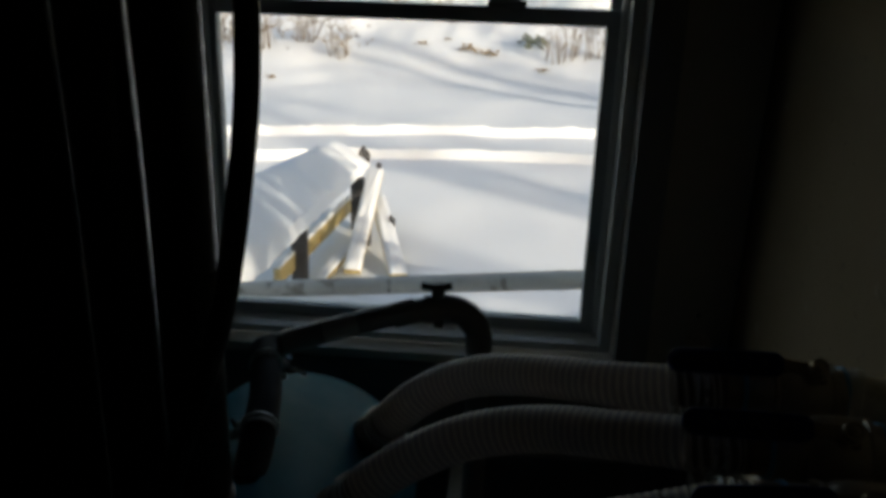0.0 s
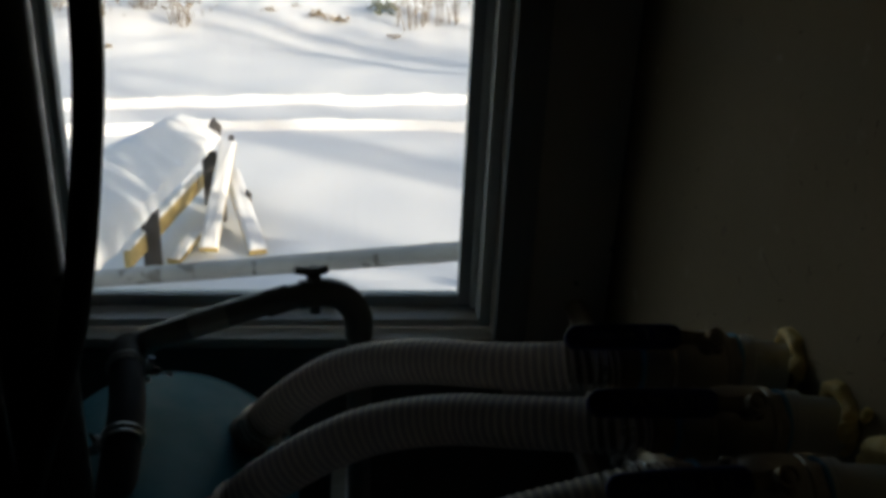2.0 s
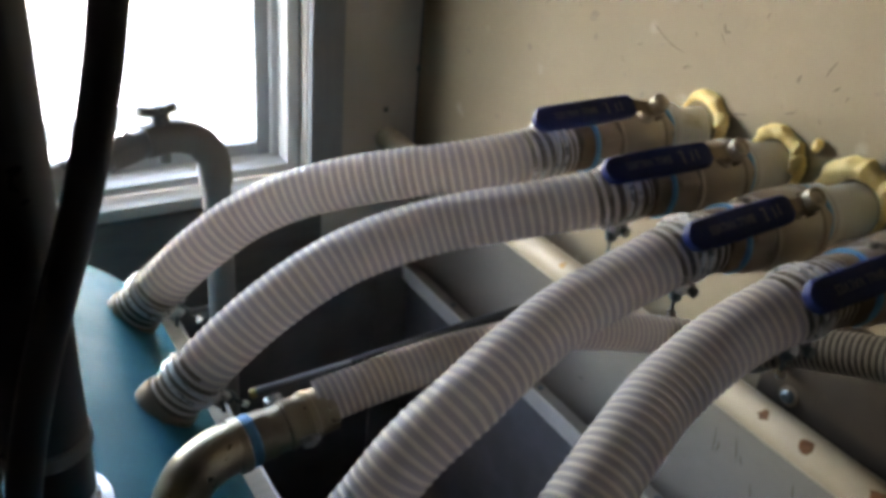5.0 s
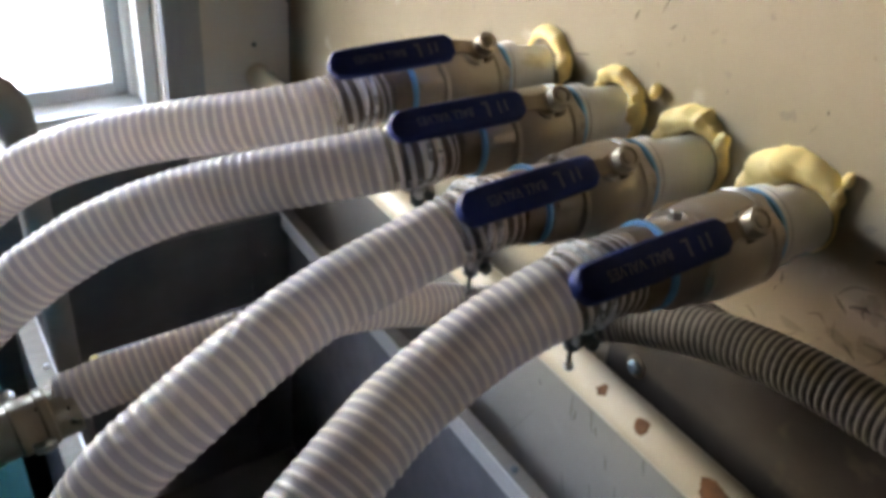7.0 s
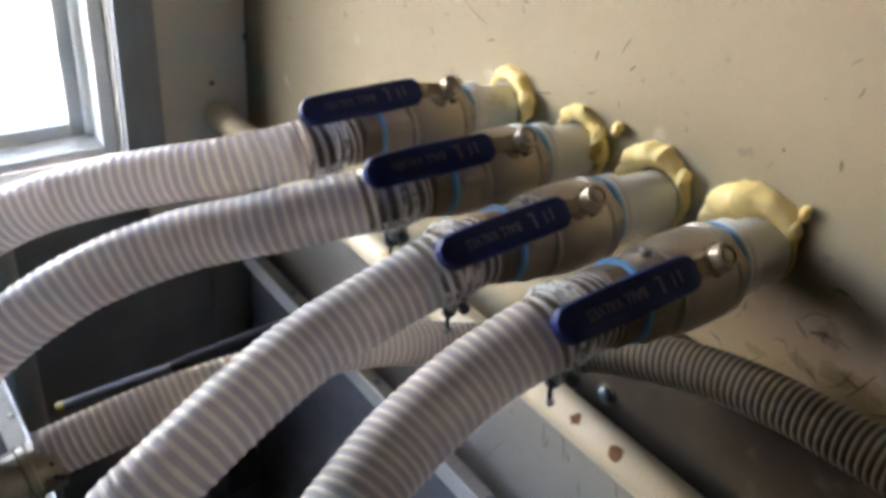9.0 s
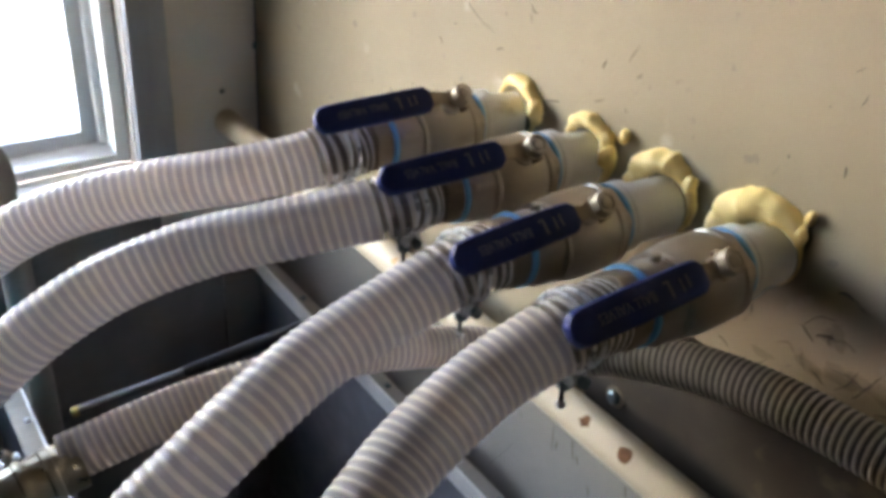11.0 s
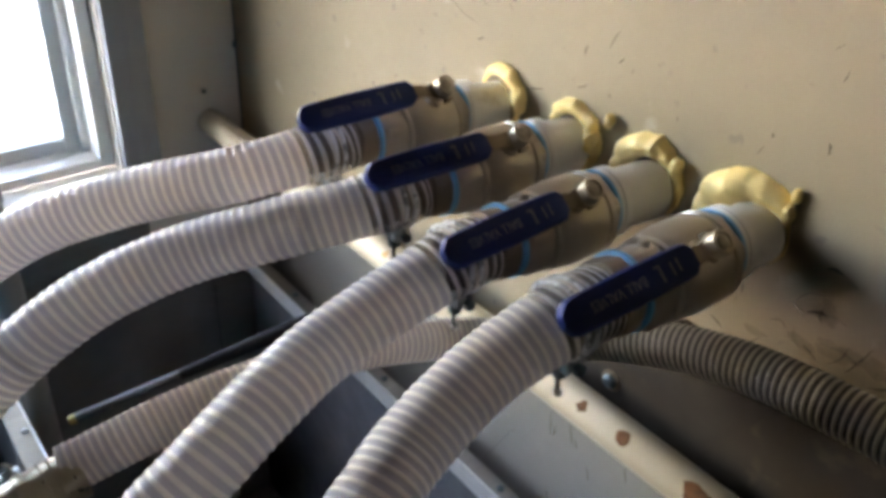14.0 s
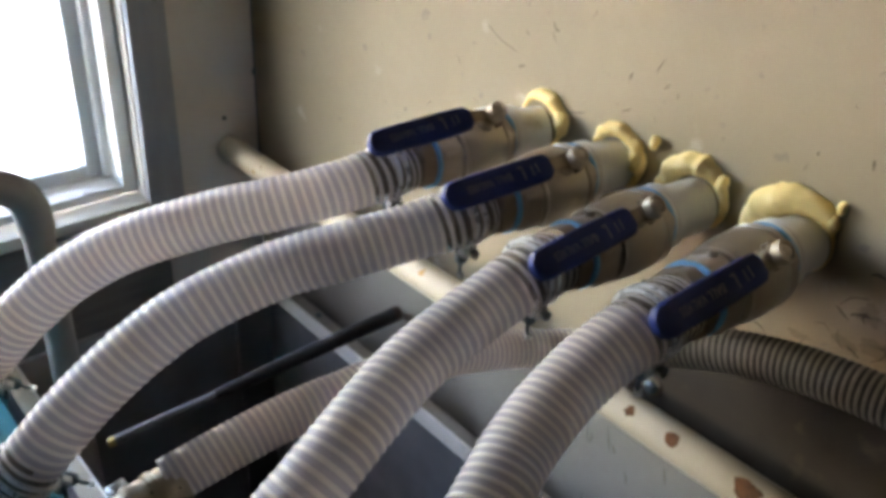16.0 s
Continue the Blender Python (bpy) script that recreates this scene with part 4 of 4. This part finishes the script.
def hanging_hose(x, y, r, bend, end, label, rubber=None):
    """A thick black hose from the ceiling, clamped on a flanged stub."""
    h = thing("black_hose", (x, y, end), label, "hose", "hanging black hoses")
    tube_part("hose", [(x + bend, y, 2.399), (x + bend * 0.6, y, 2.0), (x + bend * 0.2, y, 1.65), (x, y, 1.45), (x, y, 1.2), (x, y, end + 0.02)], r, rubber or M_rubber, h, 32, 0.015)
    lathe_part("band", [(-0.008, r + 0.0005), (-0.006, r + 0.0025), (0.006, r + 0.0025), (0.008, r + 0.0005)], aim((x, y, end + 0.085), (0, 0, 1)), M_black, h, 32)
    lathe_part("flange", [(0.0, r + 0.012), (0.012, r + 0.012), (0.014, r + 0.003), (0.03, r + 0.002)], aim((x, y, end), (0, 0, 1)), M_zinc, h, 36, label="dull zinc flange")
    return h


hanging_hose(-0.836, -0.868, 0.034, -0.004, 0.992, "thick black hose hanging beside the window")
hanging_hose(-0.906, -0.880, 0.034, -0.018, 0.985, "glossy thick black hose in a hanging bundle")
hanging_hose(-0.978, -0.890, 0.036, -0.022, 0.945, "dull thick black hose in a hanging bundle", M_rubber_dull)
hanging_hose(-1.053, -0.895, 0.037, -0.02, 0.0, "thick black hose hanging down to the floor", M_rubber_dull)
hanging_hose(-1.131, -0.885, 0.038, -0.02, 0.0, "thick black hose hanging down to the floor", M_rubber_dull)

# board hanging from the ceiling close to the walkway
hb = thing("hanging_board", (-0.23, -1.45, 2.4), "dark hanging board with a worn pale edge", "board")
box_part("board", (-0.245, -1.56, 1.533), (-0.215, -1.373, 2.399), M_dark_board, hb, 0.012)
box_part("edge_strip", (-0.2475, -1.3725, 1.548), (-0.2125, -1.3695, 2.399), M_rim, hb, 0.001, "thin pale edge strip")

# ---- outside ----
GZ = -1.55


def height(x, y):
    """Snow surface: gentle drifts, two wheel-track ridges, and a bank rising behind."""
    z = GZ + 0.10 * noise.noise(Vector((x * 0.25, y * 0.25, 0))) + 0.035 * noise.noise(Vector((x * 0.9, y * 0.9, 4)))
    xr = max(-7.0, min(3.5, x))
    for yc, hgt, bend in ((11.3, 0.15, 0.10 * (xr + 1.8) - 0.045 * (xr + 1.8) ** 2), (12.96, 0.155, 0.21 * (xr + 2) - 0.025 * (xr + 2) ** 2)):
        d = y - yc - bend - 0.02 * noise.noise(Vector((x * 1.6, yc, 0)))
        h = hgt * (1 + 0.20 * noise.noise(Vector((x * 2.6, yc, 2))) + 0.22 * noise.noise(Vector((x * 7.0, yc, 5))))
        z += h * (max(0.0, 1 + d / 0.07) if d < 0 else math.exp(-(d / 0.40) ** 2))
    bank = max(0.0, min(1.0, (y - 17.0) / 14.0))
    z += 2.0 * bank * bank * (3 - 2 * bank) + bank * (0.40 * noise.noise(Vector((x * 0.5, y * 0.5, 9))) + 0.22 * noise.noise(Vector((x * 1.4, y * 1.1, 3))) + 0.07 * noise.noise(Vector((x * 3.5, y * 3.0, 6))))
    return z


bm = bmesh.new()
xs = [-400, -120, -50, -30] + [-20 + 1.0 * k for k in range(12)] + [-8 + 0.12 * k for k in range(110)] + [5.3 + 0.8 * k for k in range(12)] + [16, 30, 50, 120, 400]
ys = [-400, -60, -8, 0.6, 2.0] + [2.2 + 0.2 * k for k in range(37)] + [9.6 + 0.1 * k for k in range(5)] + [10.1 + 0.03 * k for k in range(118)] + [13.65 + 0.1 * k for k in range(4)] + [14.0 + 0.3 * k for k in range(78)] + [38, 44, 60, 120, 400]
gv = [[bm.verts.new((x, y, height(x, y) if abs(x) < 60 and -5 < y < 70 else GZ + (2.0 if y > 30 else 0))) for x in xs] for y in ys]
for r0, r1 in zip(gv, gv[1:]):
    for k in range(len(xs) - 1):
        bm.faces.new((r0[k], r0[k + 1], r1[k + 1], r1[k]))
tagged(part("ground", bm, M_snow), "snow-covered ground with sunlit ridges and tree shadows", "snow", **structure)

# footing below the raised floor
tagged(part("foundation", box(bmesh.new(), (X0 - 0.10, Y0 - 0.10, GZ - 0.4), (0.10, 0.10, -0.1)), M_siding, smooth=False),
       "plain foundation below the floor", "foundation", **structure)

# pole just outside the glass
po = thing("outdoor_pole", (-0.7, 0.5, 0.8), "weathered whitish pole passing outside the window", "pole")
PA, PD = Vector((0.304, 0.154, 1.040)), Vector((0.924, -0.315, 0.217))
pa, pb = PA + PD * -2.6, PA + PD * 0.04
part("pole", tube(bmesh.new(), resample([pa, pb], 0.05), 0.0255, 24), M_outpipe, po)
for s in (-0.70, -1.33):
    lathe_part("joint", [(-0.012, 0.0268), (0.012, 0.0268)], aim(PA + PD * s, PD), M_outpipe, po, 20)
foot = PA + PD * -2.4
part("support_post", tube(bmesh.new(), [foot, Vector((foot.x, foot.y, GZ - 0.2))], 0.03, 12), M_post, po)
part("wall_bracket", tube(bmesh.new(), [PA + PD * 0.0, Vector((0.30, 0.10, 0.95))], 0.012, 10), M_post, po)


def plank(name, a, b, width, depth, material, parent, snow=0.0, up=Vector((0, 0, 1)), label=""):
    """A board from a to b, with a rounded cap of snow on its upper face where snow is given."""
    a, b = Vector(a), Vector(b)
    d = (b - a).normalized()
    side = d.cross(up).normalized()
    nrm = side.cross(d).normalized()
    m = Matrix((d, side, nrm)).transposed().to_4x4()
    m.translation = a
    L = (b - a).length
    ob = part(name, box(bmesh.new(), (0, -width / 2, -depth / 2), (L, width / 2, depth / 2), 0.006, m), material, parent, label)
    if snow:
        bm = bmesh.new()
        n, k = max(8, int(L / 0.08)), 9
        rows = []
        for i in range(n + 1):
            u = i / n
            row = []
            for j in range(k + 1):
                v = j / k * 2 - 1
                edge = max(0.0, 1 - abs(v) ** 7) * min(1.0, 8 * u + 0.25, 8 * (1 - u) + 0.25)
                h = depth / 2 + 0.002 + snow * edge * (1 + 0.3 * noise.noise(Vector((u * L * 3, v * 2, L))))
                row.append(bm.verts.new(m @ Vector((u * L, v * width * (0.52 + 0.03 * noise.noise(Vector((u * L * 4, v, 1)))), h))))
            rows.append(row)
        for r0, r1 in zip(rows, rows[1:]):
            for j in range(k):
                bm.faces.new((r0[j], r0[j + 1], r1[j + 1], r1[j]))
        part("snow_cap", bm, M_snow, ob, "cap of clean snow")
    return ob


def rack():
    """A timber rack outside, its boards capped with snow."""
    r = thing("timber_rack", (-2.1, 7.4, GZ), "snow-capped rack of yellowish timber on dark posts", "timber rack")
    plank("top_board", (-1.85, 1.4, 0.387), (-2.37, 8.2, -0.78), 0.52, 0.035, M_lumber, r, 0.10, Vector((0.45, -0.55, 0.75)))
    plank("brace", (-2.56, 5.5, -1.30), (-2.33, 8.1, -1.33), 0.05, 0.17, M_lumber, r, 0.03)
    plank("rail", (-1.99, 6.2, -1.48), (-1.99, 7.75, -0.84), 0.17, 0.05, M_lumber, r, 0.05)
    plank("rail", (-1.52, 6.2, -1.50), (-1.95, 7.55, -1.10), 0.17, 0.05, M_lumber, r, 0.05)
    plank("rail", (-2.28, 6.0, -1.52), (-2.05, 7.0, -1.38), 0.12, 0.05, M_lumber, r, 0.03)
    for x, y, z in ((-2.46, 6.0, -0.93), (-2.20, 7.72, -0.93), (-2.03, 7.15, -1.35), (-1.88, 1.7, 0.28)):
        box_part("post", (x - 0.075, y - 0.05, -1.95), (x + 0.075, y + 0.05, z), M_post, r, 0.006, "dark weathered post")
    for x, y, z, s in ((-2.21, 8.20, -0.80, 0.13), (-1.96, 7.76, -0.80, 0.06), (-1.70, 7.0, -1.20, 0.07)):
        part("bark_flake", blob(bmesh.new(), (x, y, z), (s * 0.6, 0.02, s), x * 7, 0.5, 2), M_post, r, "torn dark bark")


rack()


def shrub(seed, x, y, n, spread, tall):
    """A bare shrub of thin arching twigs."""
    rnd = random.Random(seed)
    z = height(x, y)
    s = thing("bare_shrub", (x, y, z), "bare brown shrub poking out of the snow", "shrub", "shrubs on the bank")
    bm = bmesh.new()
    for _ in range(n):
        a = rnd.uniform(0, 6.28)
        lean = rnd.uniform(0.2, 1.0) * spread
        h = tall * rnd.uniform(0.5, 1.0)
        p0 = Vector((x + rnd.uniform(-0.25, 0.25), y + rnd.uniform(-0.25, 0.25), z - 0.05))
        p1 = p0 + Vector((math.cos(a) * lean * 0.35, math.sin(a) * lean * 0.35, h * 0.65))
        p2 = p0 + Vector((math.cos(a) * lean, math.sin(a) * lean, h * rnd.uniform(0.7, 1.0)))
        pts = spline([p0, p1, p2], 5)
        k = len(pts)
        tube(bm, pts, lambda i, k=k: 0.014 * (1 - 0.75 * i / k), 5)
        for _ in range(3):
            q = pts[rnd.randint(3, k - 2)]
            e = q + Vector((rnd.uniform(-0.3, 0.3), rnd.uniform(-0.3, 0.3), rnd.uniform(-0.1, 0.3)))
            tube(bm, [q, q.lerp(e, 0.5) + Vector((0, 0, 0.03)), e], 0.005, 4)
    part("twigs", bm, M_twig, s)
    bm = bmesh.new()
    for _ in range(n * 2):
        c = Vector((x + rnd.uniform(-1, 1) * spread, y + rnd.uniform(-0.5, 0.5) * spread, z + rnd.uniform(0.0, 0.6) * tall))
        u, v = Vector((rnd.uniform(-1, 1), rnd.uniform(-1, 1), rnd.uniform(-1, 1))).normalized() * 0.05, Vector((rnd.uniform(-1, 1), rnd.uniform(-1, 1), rnd.uniform(-1, 1))).normalized() * 0.035
        vs = [bm.verts.new(c + w) for w in (u, v * 0.9, -u, -v)]
        bm.faces.new(vs)
    part("dead_leaves", bm, M_leaf, s, "curled dead leaves")


for k, (x, y, n, sp, ta) in enumerate(((-7.0, 20.4, 20, 1.1, 1.3), (-6.0, 21.2, 18, 0.9, 1.2), (-4.9, 20.2, 14, 0.8, 1.3), (0.55, 20.4, 9, 0.5, 1.3), (1.1, 20.7, 9, 0.5, 1.3), (1.6, 20.8, 10, 0.6, 1.4),
                                       (-8.3, 21.4, 18, 1.0, 1.2), (-2.4, 23.6, 10, 0.8, 0.9), (-4.0, 24.2, 14, 1.0, 1.0), (-0.6, 24.5, 12, 0.9, 1.0), (-9.4, 21.0, 16, 1.0, 1.2))):
    shrub(k, x, y, n, sp, ta)


def clump(seed, x, y, s, material, label):
    z = height(x, y)
    c = thing("weed_clump", (x, y, z), label, "plant", "clumps on the snow")
    rnd = random.Random(seed)
    bm = bmesh.new()
    for _ in range(26):
        p = Vector((x + rnd.gauss(0, s * 0.5), y + rnd.gauss(0, s * 0.4), z + abs(rnd.gauss(0, s * 0.3))))
        u = Vector((rnd.uniform(-1, 1), rnd.uniform(-1, 1), rnd.uniform(-0.3, 1))).normalized() * s * 0.35
        v = u.orthogonal().normalized() * s * 0.13
        bm.faces.new([bm.verts.new(p + w) for w in (-u, v, u, -v)])
    part("leaves", bm, material, c)


for k, (x, y, s) in enumerate(((-1.7, 21.2, 0.26), (-1.15, 20.95, 0.28), (-2.9, 21.3, 0.15), (-6.0, 17.8, 0.14), (0.2, 19.65, 0.16), (-2.3, 22.0, 0.1))):
    clump(k, x, y, s, M_leaf, "brown dead leaves standing in the snow")
clump(9, -0.05, 21.5, 0.42, M_weed, "grey-green weed clump in the snow")


# leafless trees added out of view towards the sun, only for their shadows
def shadow_tree(seed, x, y, tall, r):
    rnd = random.Random(seed)
    z = height(x, y)
    t = thing("shadow_tree", (x, y, z), "unseen leafless tree added to cast streaks of shadow on the snow", "tree", "bare trees")
    top = Vector((x + rnd.uniform(-0.6, 0.6), y + rnd.uniform(-0.6, 0.6), z + tall))
    trunk = spline([(x, y, z - 0.3), (x + rnd.uniform(-0.2, 0.2), y, z + tall * 0.4), top], 10)
    n = len(trunk)
    part("trunk", tube(bmesh.new(), trunk, lambda i: r * (1 - 0.85 * i / n) + 0.02, 10), M_twig, t)
    bm = bmesh.new()
    for _ in range(34):
        k = rnd.randint(5, n - 2)
        p = trunk[k]
        a = rnd.uniform(0, 6.28)
        L = tall * rnd.uniform(0.15, 0.38) * (1.15 - k / n)
        e = p + Vector((math.cos(a) * L, math.sin(a) * L, L * rnd.uniform(0.3, 0.9)))
        limb = spline([p, p.lerp(e, 0.5) + Vector((0, 0, -0.05 * L)), e], 5)
        m = len(limb)
        rr = r * 0.35 * (1.1 - k / n)
        tube(bm, limb, lambda i, m=m, rr=rr: rr * (1 - 0.8 * i / m) + 0.008, 6)
        for _ in range(4):
            q = limb[rnd.randint(3, m - 2)]
            f = q + Vector((rnd.uniform(-1, 1), rnd.uniform(-1, 1), rnd.uniform(0, 1))) * L * 0.4
            tube(bm, [q, q.lerp(f, 0.5), f], 0.012, 4)
    part("crown", bm, M_twig, t)


for k, (x, y, h, r) in enumerate(((21, -6, 12, 0.24), (26, -10, 14, 0.3), (30, -4, 15, 0.34), (25, 0, 12, 0.22), (33, -13, 15, 0.34), (19, 3.0, 11, 0.2), (37, -6, 16, 0.36), (28, 4.0, 13, 0.26),
                                  (31, -17, 15, 0.3), (35, 1, 15, 0.3), (41, -11, 17, 0.36), (24, 8, 12, 0.24))):
    shadow_tree(40 + k, x, y, h, r)


def evergreen(seed, x, y, tall, wide):
    """An unseen conifer added for its shade: trunk, and a crown of many drooping sprays."""
    rnd = random.Random(seed)
    z = height(x, y)
    t = thing("unseen_shade_conifer", (x, y, z), "unseen dark green conifer added to shade the rack and snow", "tree", "evergreens")
    part("trunk", tube(bmesh.new(), resample([Vector((x, y, z - 0.2)), Vector((x, y, z + tall))], 0.4), lambda i: 0.10 * (1 - i * 0.4 / (tall + 0.4)) + 0.01, 8), M_twig, t)
    bm = bmesh.new()
    for _ in range(2600):
        h = rnd.random() ** 0.8
        rr = wide * (1 - h) * math.sqrt(rnd.random()) + 0.05
        a = rnd.uniform(0, 6.28)
        p = Vector((x + rr * math.cos(a), y + rr * math.sin(a), z + 0.4 + h * (tall - 0.4)))
        out = Vector((math.cos(a), math.sin(a), -0.45)).normalized() * rnd.uniform(0.15, 0.32)
        side = Vector((-math.sin(a), math.cos(a), rnd.uniform(-0.4, 0.4))) * rnd.uniform(0.05, 0.10)
        bm.faces.new([bm.verts.new(p + w) for w in (-out, side, out, -side)])
    part("crown", bm, M_green, t)


# conifers added out of view, between the sun and the timber rack
for k, (x, y, h, w) in enumerate(((5.2, -0.6, 7.4, 1.9), (3.0, -0.95, 8.8, 2.4), (3.1, 1.35, 8.0, 1.9))):
    evergreen(70 + k, x, y, h, w)
